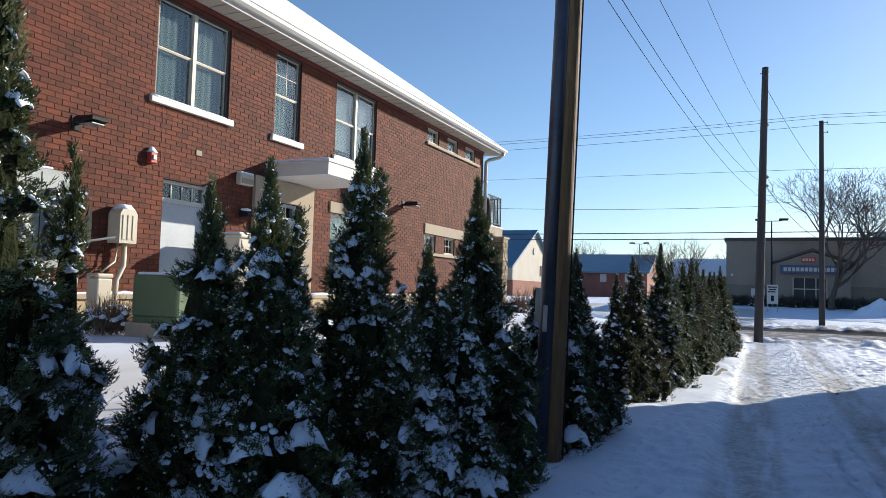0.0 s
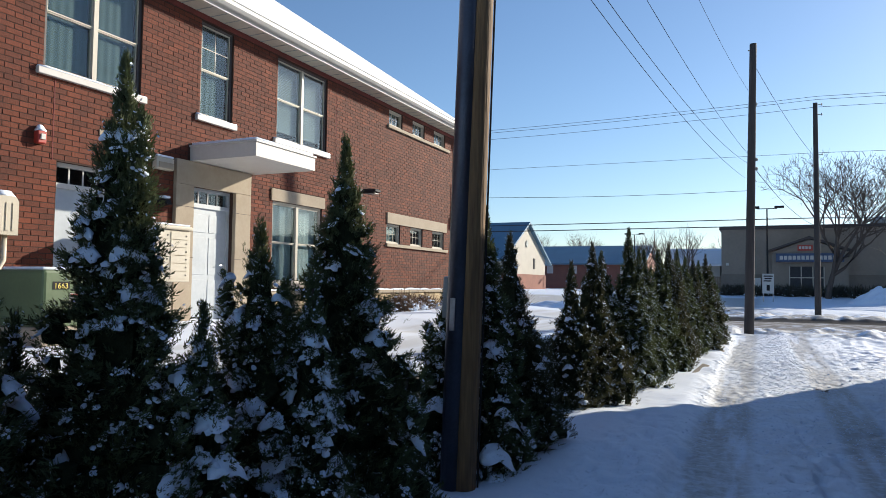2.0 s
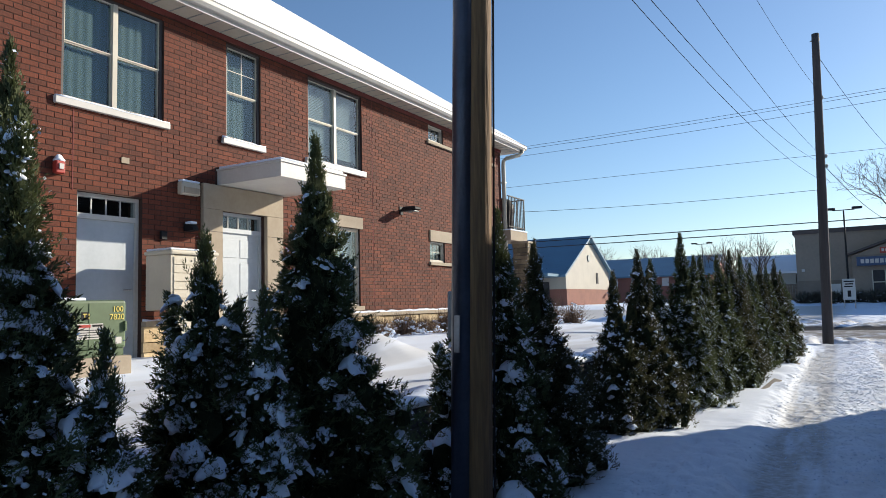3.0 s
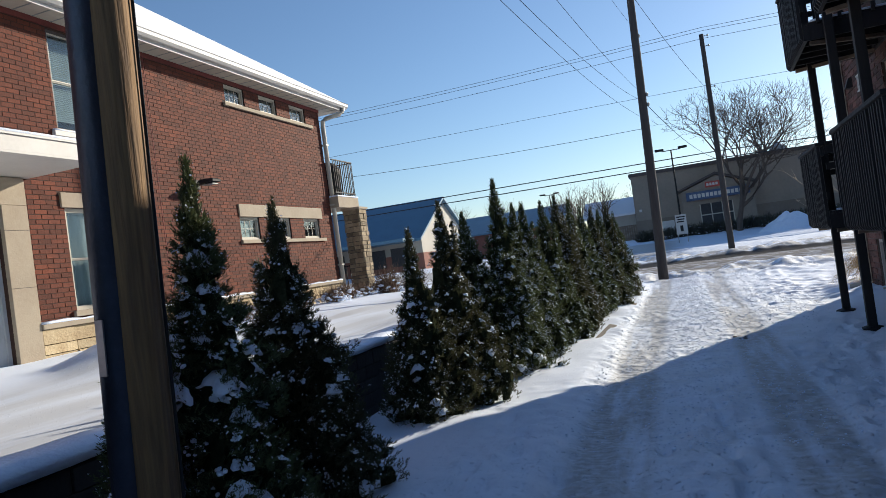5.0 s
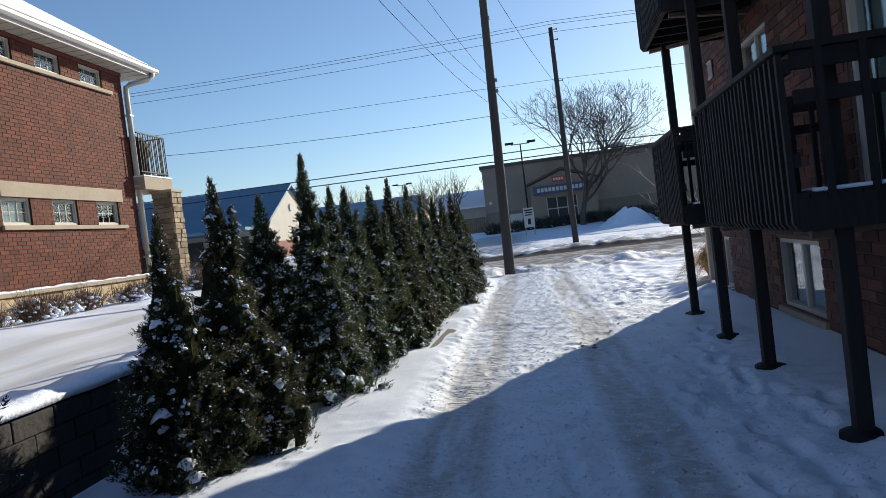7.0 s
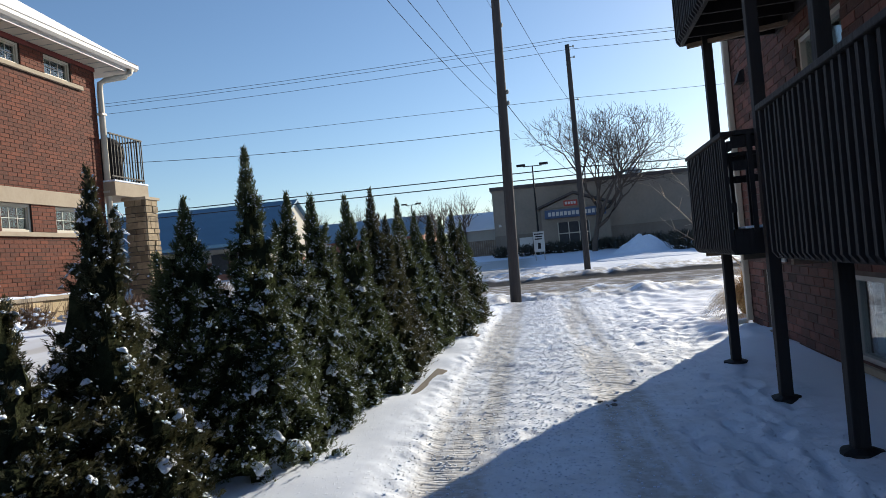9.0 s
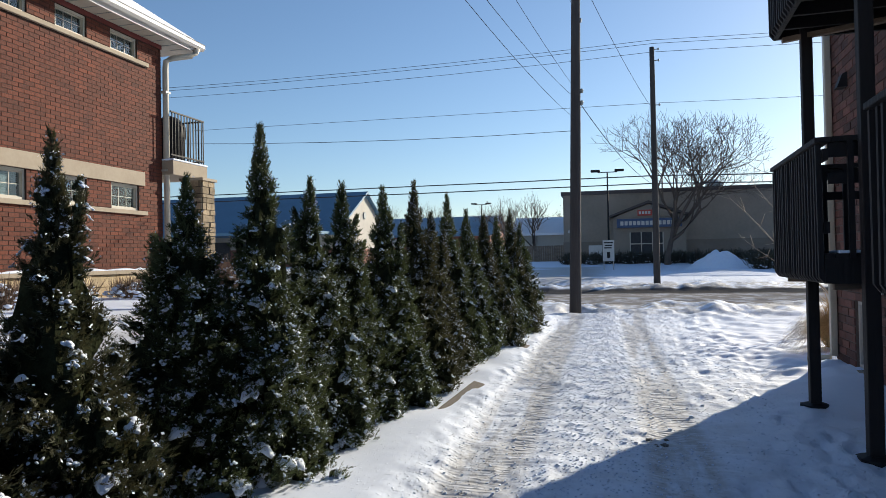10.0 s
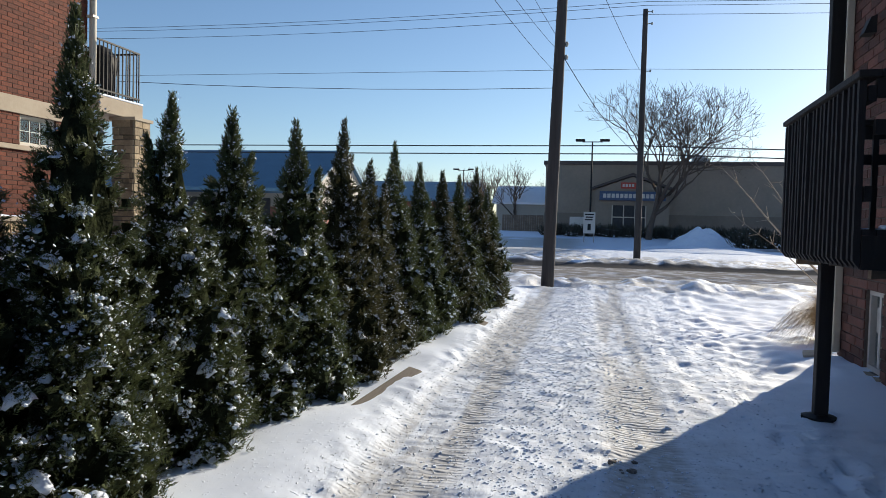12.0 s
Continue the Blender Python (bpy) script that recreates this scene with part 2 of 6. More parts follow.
def ground_height(x, y):
    z = 0.18 * smoothstep(26, 31, y) + 0.15 * smoothstep(44, 52, y) + 0.75 * smoothstep(52, 66, y)
    z = z + 0.04 * (value_noise(x, y, 1.1, 1) - 0.5)
    alley = smoothstep(-0.6, -0.3, x) * (1 - smoothstep(2.3, 2.8, x)) * (1 - smoothstep(30, 34, y))
    # bank between the hedge and the driven part, drift along the dark brick wall
    bank = smoothstep(-0.15, -0.55, x) * smoothstep(-2.6, -1.7, x)
    z = z + 0.09 * bank * (1 - smoothstep(27, 31, y)) * (0.7 + 0.6 * value_noise(x, y, 0.7, 2))
    ridge = np.exp(-((x + 0.33 - 0.05 * np.sin(y * 0.9)) / 0.09) ** 2) * (1 - smoothstep(26, 29, y))
    z = z + 0.026 * ridge * np.clip(2 * value_noise(x, y, 0.13, 3) - 0.5, 0, 1)
    drift = smoothstep(2.4, 3.9, x - 0.05 * (y - 16)) * (1 - smoothstep(22, 25, y)) * (1 - smoothstep(4.5, 5.5, x))
    z = z + 0.10 * drift
    for c, w in ((0.06, 0.30), (1.45, 0.26)):
        rut = np.exp(-((x - c - 0.06 * np.sin(y * 0.35 + c)) / w) ** 4) * alley
        z = z - 0.022 * rut + 0.004 * rut * np.sin(y * 62 + 9 * value_noise(x, y, 0.3, 8)) * (value_noise(x, y, 0.4, 9) > 0.45)
    crumb = alley * (0.35 + 0.65 * np.exp(-((x - 0.8) / 0.55) ** 2))
    n = value_noise(x, y, 0.13, 4) * 0.6 + value_noise(x, y, 0.07, 5) * 0.4
    z = z + 0.022 * crumb * np.clip(n - 0.5, 0, 1) * 2
    z = z + 0.02 * alley * (value_noise(x, y, 0.35, 6) - 0.5)
    wide = smoothstep(-1.3, -0.4, x) * (1 - smoothstep(2.9, 3.3, x)) * (1 - smoothstep(29, 31, y))
    rough = value_noise(x, y, 0.10, 21) + 0.6 * value_noise(x, y, 0.2, 22)
    z = z + 0.016 * (rough - 0.8) * wide * (1 - 0.8 * smoothstep(-0.35, -0.6, x) * smoothstep(13, 15, y))
    prints = value_noise(x, y, 0.28, 11)
    z = z - 0.05 * np.clip(prints - 0.62, 0, 1) * 2 * smoothstep(1.9, 2.1, x) * (1 - smoothstep(2.7, 3.0, x)) * (1 - smoothstep(30, 33, y))
    z = z - 0.05 * np.clip(prints - 0.6, 0, 1) * 2 * smoothstep(-1.2, -0.9, x) * (1 - smoothstep(-0.2, 0.0, x)) * (1 - smoothstep(13.2, 14.5, y))
    near = smoothstep(-1.3, -0.9, x) * (1 - smoothstep(2.9, 3.2, x)) * (1 - smoothstep(13.5, 15.5, y) * (1 - 0.6 * smoothstep(1.6, 2.0, x)) * 1.0) * (1 - smoothstep(24, 27, y))
    z = z - 0.06 * near * np.clip(value_noise(x, y, 0.24, 31) - 0.5, 0, 1) + 0.05 * near * np.clip(value_noise(x, y, 0.12, 32) - 0.5, 0, 1)
    for c in (0.85, 1.12, 1.75, 2.15):
        z = z - 0.022 * near * np.exp(-((x - c - 0.08 * np.sin(y * 0.5 + 3 * c)) / 0.06) ** 2)
    side_snow = smoothstep(2.2, 2.6, x) * (1 - smoothstep(7, 9, x)) * smoothstep(19, 21, y) * (1 - smoothstep(30, 31.5, y))
    z = z + side_snow * (0.07 * np.clip(value_noise(x, 0.6 * y, 0.3, 41) - 0.5, -0.2, 1) + 0.05 * (value_noise(x, y, 0.16, 42) - 0.5))
    # single footprints: a heel-to-toe dent with a pushed-up rim
    for lane, y0, y1, seed in ((2.35, 6.0, 17.5, 5), (2.65, 8.0, 18.5, 6), (-0.75, 5.0, 13.4, 7), (0.55, 5.0, 13.0, 8), (1.05, 5.0, 14.0, 9), (2.0, 5.0, 16.5, 10)):
        rng = random.Random(seed)
        step = y0
        while step < y1:
            fx, fy = lane + rng.choice((-0.13, 0.13)) + rng.uniform(-0.1, 0.1), step
            d2 = ((x - fx) / 0.065) ** 2 + ((y - fy) / 0.15) ** 2
            z = np.where(d2 < 6, z - 0.03 * np.exp(-d2 * d2) + 0.01 * np.exp(-((d2 - 2.2) / 1.0) ** 2), z)
            step += rng.uniform(0.3, 0.55)
    # churned snow by the street and the street itself
    churn = smoothstep(27, 30, y) * (1 - smoothstep(46, 49, y))
    z = z + churn * (0.16 * (value_noise(x, y, 0.7, 12) - 0.5) + 0.14 * (value_noise(x, y, 0.35, 13) - 0.5))
    road = smoothstep(31.5, 31.9, y) * (1 - smoothstep(39.2, 39.5, y))
    z = z * (1 - road) + road * (0.10 + 0.03 * value_noise(x, y, 0.6, 14) + 0.05 * smoothstep(33.0, 34.5, y) * (1 - smoothstep(36.5, 37.5, y)) * value_noise(x, y, 0.9, 18))
    z = z + 0.12 * 1.1 * np.exp(-((y - 40.2) / 0.6) ** 2) * (0.5 + value_noise(x, y, 0.8, 15))
    # the yard behind the retaining wall, up to the red building
    yard = smoothstep(RW_X - 0.05, RW_X - 0.09, x) * (1 - smoothstep(26, 31, y)) * smoothstep(-21, -19, x)
    yz = 0.72 + 0.22 * smoothstep(RW_X, -7.2, x) + 0.05 * (value_noise(x, y, 0.9, 16) - 0.5)
    pile = np.exp(-(((x + 5.3) / 0.6) ** 2 + ((y - 13.75) / 0.62) ** 2))
    yz = yz + 0.36 * pile * (0.8 + 0.4 * value_noise(x, y, 0.3, 17)) - 0.03 * np.exp(-((x + 4.0) / 0.5) ** 4)
    return z * (1 - yard) + yz * yard


def axis_steps(dense0, dense1, step, far0, far1, growth):
    """Ordinates that are close between dense0 and dense1 and widen towards far0 and far1."""
    mid = list(np.arange(dense0, dense1, step))
    up, s = [dense1], step
    while up[-1] < far1:
        s *= growth
        up.append(up[-1] + s)
    down, s = [dense0], step
    while down[-1] > far0:
        s *= growth
        down.append(down[-1] - s)
    return np.array(down[:0:-1] + mid + up)


def build_ground():
    xs = axis_steps(-1.9, 3.1, 0.035, -900, 900, 1.045)
    ys = axis_steps(8.0, 24.0, 0.036, -600, 1500, 1.02)
    gx, gy = np.meshgrid(xs, ys, indexing="ij")
    gz = ground_height(gx, gy)
    verts = np.stack([gx, gy, gz], -1).reshape(-1, 3)
    nx, ny = len(xs), len(ys)
    i = (np.arange(nx - 1)[:, None] * ny + np.arange(ny - 1)[None, :]).ravel()
    faces = np.stack([i, i + ny, i + ny + 1, i + 1], 1)
    ob = raw_mesh("ground", verts, faces, ground_material(), smooth=True)
    tagged(ob, "snow-covered ground with tyre ruts and packed dirty tracks", "ground", kind="structure")


def ground_material():
    m = bpy.data.materials.new("snow_ground")
    m.use_nodes = True
    nt = m.node_tree
    b = nt.nodes["Principled BSDF"]
    b.inputs["Roughness"].default_value = 0.6
    b.inputs["Specular IOR Level"].default_value = 0.3
    geo = nt.nodes.new("ShaderNodeNewGeometry")
    sep = nt.nodes.new("ShaderNodeSeparateXYZ")
    nt.links.new(geo.outputs["Position"], sep.inputs[0])

    def noise_tex(scale, detail=4.0, stretch=(1, 1, 1)):
        mp = nt.nodes.new("ShaderNodeMapping")
        mp.inputs["Scale"].default_value = stretch
        nt.links.new(geo.outputs["Position"], mp.inputs["Vector"])
        n = nt.nodes.new("ShaderNodeTexNoise")
        n.inputs["Scale"].default_value, n.inputs["Detail"].default_value = scale, detail
        nt.links.new(mp.outputs["Vector"], n.inputs["Vector"])
        return n.outputs["Fac"]

    def op(kind, a, c=None, d=None):
        n = nt.nodes.new("ShaderNodeMath")
        n.operation = kind
        for k, v in enumerate((a, c, d)):
            if v is None:
                continue
            if hasattr(v, "is_linked"):
                nt.links.new(v, n.inputs[k])
            else:
                n.inputs[k].default_value = v
        return n.outputs[0]

    def span(v, a, c, lo=0.0, hi=1.0):
        n = nt.nodes.new("ShaderNodeMapRange")
        n.interpolation_type = "SMOOTHSTEP"
        nt.links.new(v, n.inputs["Value"])
        n.inputs["From Min"].default_value, n.inputs["From Max"].default_value = a, c
        n.inputs["To Min"].default_value, n.inputs["To Max"].default_value = lo, hi
        return n.outputs["Result"]

    def blend(fac, a, c):
        n = nt.nodes.new("ShaderNodeMix")
        n.data_type = "RGBA"
        nt.links.new(fac, n.inputs["Factor"])
        for key, v in (("A", a), ("B", c)):
            if hasattr(v, "is_linked"):
                nt.links.new(v, n.inputs[key])
            else:
                n.inputs[key].default_value = (*v, 1)
        return n.outputs["Result"]

    x, y = sep.outputs["X"], sep.outputs["Y"]
    fine, mid, big = noise_tex(14, 5), noise_tex(2.2, 4), noise_tex(0.5, 3)
    streak = noise_tex(3.0, 5, (1, 0.1, 1))
    in_alley = op("MULTIPLY", span(y, 29, 33, 1, 0), span(y, 2, 4))
    total = None
    for c, w in ((0.06, 0.40), (1.45, 0.36)):
        d = op("ABSOLUTE", op("SUBTRACT", x, c))
        t = span(d, w, w * 0.45)
        total = t if total is None else op("MAXIMUM", total, t)
    total = op("MULTIPLY", op("MULTIPLY", total, in_alley), span(streak, 0.32, 0.5))
    wide = op("MULTIPLY", op("MULTIPLY", span(x, -0.4, -0.1), span(x, 2.3, 1.9)), op("MULTIPLY", in_alley, span(mid, 0.34, 0.62)))
    dirt = op("MAXIMUM", op("MULTIPLY", total, 0.85), op("MULTIPLY", wide, 0.28))
    dirt = op("MULTIPLY", dirt, span(fine, 0.3, 0.62, 0.55, 1.0))
    snow = blend(fine, (0.81, 0.87, 0.97), (0.75, 0.82, 0.95))
    # yard snow greyed in streaks: the shadows on it are put into the colour
    yard = op("MULTIPLY", op("MULTIPLY", span(x, -2.72, -2.95), span(x, -6.0, -5.0)), op("MULTIPLY", span(y, 26, 24), span(streak, 0.3, 0.62, 0.3, 0.8)))
    col = blend(dirt, blend(yard, snow, (0.5, 0.5, 0.5)), (0.42, 0.41, 0.4))
    road = op("MULTIPLY", span(y, 31.6, 31.9), span(y, 39.6, 39.3))
    # gutter and kerb face at the far road edge, the kerb's shade painted in
    gutter = op("MULTIPLY", span(y, 37.2, 38.0), span(y, 39.75, 39.45))
    slush = op("MULTIPLY", op("MULTIPLY", span(y, 27.5, 31), span(y, 47, 44)), span(mid, 0.36, 0.58))
    col = blend(op("MULTIPLY", slush, 0.85), col, (0.3, 0.285, 0.265))
    lot = op("MULTIPLY", op("MULTIPLY", span(y, 45, 46.5), span(y, 60.5, 59)), op("MULTIPLY", span(x, 1.5, -0.5), span(big, 0.25, 0.5)))
    col = blend(op("MULTIPLY", lot, 0.75), col, (0.42, 0.39, 0.34))
    col = blend(op("MULTIPLY", road, span(mid, 0.3, 0.62, 0.55, 1.0)), col, (0.27, 0.255, 0.24))
    # kerb shade goes into the colour as a near-black strip
    col = blend(op("MULTIPLY", gutter, span(mid, 0.2, 0.6, 1.0, 0.75)), col, (0.035, 0.034, 0.034))
    nt.links.new(col, b.inputs["Base Color"])
    nt.links.new(op("SUBTRACT", 0.3, op("MULTIPLY", op("MAXIMUM", gutter, road), 0.3)), b.inputs["Specular IOR Level"])
    bn = nt.nodes.new("ShaderNodeBump")
    bn.inputs["Strength"].default_value, bn.inputs["Distance"].default_value = 1.0, 0.05
    driven = op("MULTIPLY", op("MULTIPLY", span(x, -0.55, -0.25), span(x, 3.2, 2.7)), span(y, 2, 4))
    shade_side = op("MULTIPLY", op("MULTIPLY", span(x, -1.5, -1.0), span(x, 3.4, 2.8)), span(y, 14.5, 12.5))
    far = span(y, 27, 30)
    amount = op("MULTIPLY_ADD", op("MAXIMUM", op("MAXIMUM", driven, shade_side), far), 0.85, 0.10)
    coarse = op("MULTIPLY_ADD", span(noise_tex(34, 2), 0.62, 0.74), 0.34, op("MULTIPLY_ADD", noise_tex(5, 6), 0.5, op("MULTIPLY", noise_tex(7, 5, (1, 0.22, 1)), 0.45)))
    ripple = op("SINE", op("MULTIPLY_ADD", y, 120.0, op("MULTIPLY", op("ADD", mid, op("MULTIPLY", x, 0.9)), 14.0)))
    tread = op("MULTIPLY", op("MULTIPLY", total, span(streak, 0.42, 0.6)), 0.045)
    height = op("MULTIPLY_ADD", ripple, tread, op("MULTIPLY", coarse, amount))
    nt.links.new(height, bn.inputs["Height"])
    nt.links.new(bn.outputs["Normal"], b.inputs["Normal"])
    return m


build_ground()


# ---------------- walls with openings, and their bricks ----------------
def wall_with_openings(name, label, frm, a0, a1, z0, z1, thick, openings, mat):
    """A wall along the frame's second axis, its face at 0 on the first axis, openings cut through."""
    al = sorted({a0, a1, *(min(max(o[k], a0), a1) for o in openings for k in (0, 1))})
    zl = sorted({z0, z1, *(min(max(o[k], z0), z1) for o in openings for k in (2, 3))})
    bm = bmesh.new()
    for p, q in zip(al, al[1:]):
        for r, s in zip(zl, zl[1:]):
            m, n = (p + q) / 2, (r + s) / 2
            if not any(o[0] < m < o[1] and o[2] < n < o[3] for o in openings):
                box(bm, -thick, 0, p, q, r, s)
    bmesh.ops.remove_doubles(bm, verts=bm.verts, dist=1e-5)
    me = mesh_of(name, bm, mat)
    ob = new(name, me)
    ob.matrix_world = frm
    return tagged(ob, label, "wall", kind="structure")


def lay_bricks(parent, frm_flip, a0, a1, z0, z1, length, height, joint, depth, openings, mat, mat_piece, single, seed):
    """Courses of bricks proud of the wall's face; those in the stretch 'single' are objects of their own."""
    rng = np.random.RandomState(seed)
    rest, ones = [], []
    z, row = z0, 0
    while z + height <= z1 + 1e-6:
        a = a0 - (length + joint) * (0.5 if row % 2 else 0.0)
        while a < a1:
            p, q = max(a, a0), min(a + length, a1)
            pieces = [(p, q)]
            for o in openings:
                if o[2] < z + height * 0.5 < o[3]:
                    pieces = [s for u, v in pieces for s in ((u, min(v, o[0] - 0.004)), (max(u, o[1] + 0.004), v)) if s[1] - s[0] > 0.03]
            for u, v in pieces:
                if v - u > 0.03:
                    whole = abs(v - u - length) < 1e-4
                    c = ((u + v) / 2, z + height / 2)
                    if whole and len(ones) < 300 and single[0] < c[0] < single[1] and single[2] < c[1] < single[3]:
                        ones.append(c)
                    else:
                        rest.append((u, v, z, z + height))
            a += length + joint
        z += height + joint
        row += 1
    r = np.array(rest)
    d = depth * (0.75 + 0.5 * rng.rand(len(r)))
    zero = np.full(len(r), -0.004)
    c = 0.0015
    corners = [(zero, r[:, 0], r[:, 2]), (zero, r[:, 1], r[:, 2]), (zero, r[:, 1], r[:, 3]), (zero, r[:, 0], r[:, 3]),
               (d, r[:, 0] + c, r[:, 2] + c), (d, r[:, 1] - c, r[:, 2] + c), (d, r[:, 1] - c, r[:, 3] - c), (d, r[:, 0] + c, r[:, 3] - c)]
    verts = np.stack([np.stack(k, 1) for k in corners], 1).reshape(-1, 3)
    base = (np.arange(len(r)) * 8)[:, None]
    quads = np.array([(4, 5, 6, 7), (0, 1, 5, 4), (1, 2, 6, 5), (2, 3, 7, 6), (3, 0, 4, 7)])
    faces = (base[:, None, :] + quads[None]).reshape(-1, 4)
    ob = raw_mesh("brickwork", verts, faces, mat, parent)
    tagged(ob, kind="stuff")
    bm = bmesh.new()
    box(bm, -0.004, depth, -length / 2, length / 2, -height / 2, height / 2)
    bmesh.ops.bevel(bm, geom=[e for e in bm.edges if min(w.co.x for w in e.verts) > 0], offset=0.004, segments=1, affect="EDGES")
    me = mesh_of("brick", bm, mat_piece)
    for a, zz in ones:
        b = new("brick", me)
        b.parent = parent
        b.location = (rng.uniform(-0.002, 0.002), a, zz)


# ---------------- red brick building ----------------
FX = -7.862
F_OPEN = [(10.84, 12.37, 4.28, 5.82), (13.56, 14.32, 4.28, 5.86), (15.54, 17.20, 4.28, 5.86),
          (19.89, 20.59, 5.48, 5.88), (21.17, 21.88, 5.48, 5.88), (22.48, 23.22, 5.48, 5.88),
          (19.85, 20.55, 2.55, 3.04), (21.13, 21.84, 2.55, 3.04), (22.46, 23.22, 2.55, 3.04),
          (11.08, 12.03, 0.90, 3.12), (13.43, 14.40, 0.90, 3.10), (15.48, 17.08, 1.55, 3.10)]
F_TRIM = [(19.83, 23.37, 3.04, 3.31), (19.80, 23.42, 2.47, 2.55), (19.80, 23.50, 5.40, 5.48), (13.05, 14.79, 0.90, 3.49),
          (15.41, 17.15, 3.10, 3.33), (15.41, 17.15, 1.46, 1.55), (10.74, 12.45, 4.19, 4.28), (13.46, 14.42, 4.19, 4.28), (15.44, 17.32, 4.19, 4.28)]
RED0, RED1, RED_TOP = 1.0, 23.95, 5.97
F_FRAME = Matrix.Translation((FX, 0, 0))

wall_east = wall_with_openings("wall_east", "red brick house wall with limestone base", F_FRAME, RED0, RED1, 0.5, RED_TOP, 0.3, F_OPEN, M_MORTAR)


def plain_wall(name, label, dims, mat):
    ob = box_part(name, dims, mat)
    return tagged(ob, label, "wall", kind="structure")


plain_wall("wall_north", "red brick end wall of the house", (-19.0, FX - 0.3, RED1 - 0.3, RED1, 0.5, RED_TOP), M_BRICK)
plain_wall("wall_south", "red brick end wall of the house", (-19.0, FX - 0.3, RED0, RED0 + 0.3, 0.5, RED_TOP), M_BRICK)
plain_wall("wall_west", "red brick back wall of the house", (-19.3, -19.0, RED0, RED1, 0.5, RED_TOP), M_BRICK)
# added sheet and slab, dark in colour to stand for the rooms' shade
plain_wall("wall_inner", "added sheet behind the windows, coloured dark for the unlit rooms", (FX - 2.2, FX - 2.1, RED0 + 0.3, RED1 - 0.3, 0.5, RED_TOP), M_DARK)
tagged(box_part("ceiling", (-18.9, FX - 0.31, RED0 + 0.31, RED1 - 0.31, 3.55, 3.65), M_DARK), "floor slab between storeys, coloured dark for the unlit rooms", "ceiling", kind="structure")


def hip_roof():
    roof = thing("house_roof", "low hip roof under a thick layer of snow with white gutter", "roof", kind="structure")
    e, y0, y1, x0 = FX + 0.42, RED0 - 0.5, 24.62, -19.8
    xm = (e + x0) / 2
    z0, zr = 6.19, 10.75
    half = (e - x0) / 2
    for name, mat, dz, shrink in (("roof_deck", M_GREYMETAL, -0.07, 0.0), ("snow_layer", M_ROOFSNOW, 0.0, 0.03)):
        bm = bmesh.new()
        lo = [bm.verts.new(p) for p in ((e - shrink, y0, z0 + dz), (e - shrink, y1 - shrink, z0 + dz), (x0, y1 - shrink, z0 + dz), (x0, y0, z0 + dz))]
        hi = [bm.verts.new(p) for p in ((e - shrink, y0, z0 + dz + 0.06), (e - shrink, y1 - shrink, z0 + dz + 0.06), (x0, y1 - shrink, z0 + dz + 0.06), (x0, y0, z0 + dz + 0.06))]
        r0, r1 = bm.verts.new((xm, y0 + half, zr + dz)), bm.verts.new((xm, y1 - half, zr + dz))
        for k in range(4):
            bm.faces.new((lo[k], lo[(k + 1) % 4], hi[(k + 1) % 4], hi[k]))
        bm.faces.new(lo)
        bm.faces.new((hi[0], hi[1], r1, r0))
        bm.faces.new((hi[1], hi[2], r1))
        bm.faces.new((hi[2], hi[3], r0, r1))
        bm.faces.new((hi[3], hi[0], r0))
        part(name, bm, mat, roof)
    bm = bmesh.new()
    box(bm, x0, e - 0.02, y0, y1 - 0.02, 5.97, 6.0)
    part("soffit", bm, M_FRAME, roof, "cream panelled soffit")
    bm = bmesh.new()
    box(bm, e - 0.02, e, y0, y1, 5.97, 6.13)
    box(bm, x0, e - 0.02, y1 - 0.02, y1, 5.97, 6.13)
    part("fascia", bm, M_WHITE, roof)
    for axis in (0, 1):
        bm = bmesh.new()
        prof = [(0, 0.0), (0.07, 0.0), (0.11, 0.05), (0.11, 0.11), (0.125, 0.125), (0.09, 0.125), (0.09, 0.05), (0.06, 0.02), (0, 0.02)]
        if axis == 0:
            rings = [[(e + p, yy, 6.03 + q) for p, q in prof] for yy in (y0, y1 + 0.12)]
        else:
            rings = [[(xx, y1 + p, 6.03 + q) for p, q in prof] for xx in (x0, e)]
        loft(bm, rings)
        part("gutter", bm, M_WHITE, roof, "white metal gutter")
    for yy in np.arange(y0 + 0.4, y1, 0.32):
        bm = bmesh.new()
        box(bm, e - 0.4, e - 0.03, yy, yy + 0.02, 5.962, 5.968)
        part("soffit_groove", bm, M_GREYMETAL, roof)
    return roof


hip_roof()
# frieze band under the soffit
tagged(box_part("trim", (FX, FX + 0.03, RED0, RED1, 5.885, 5.969), M_FRIEZE), "dark red painted frieze under the soffit", "trim", kind="structure")


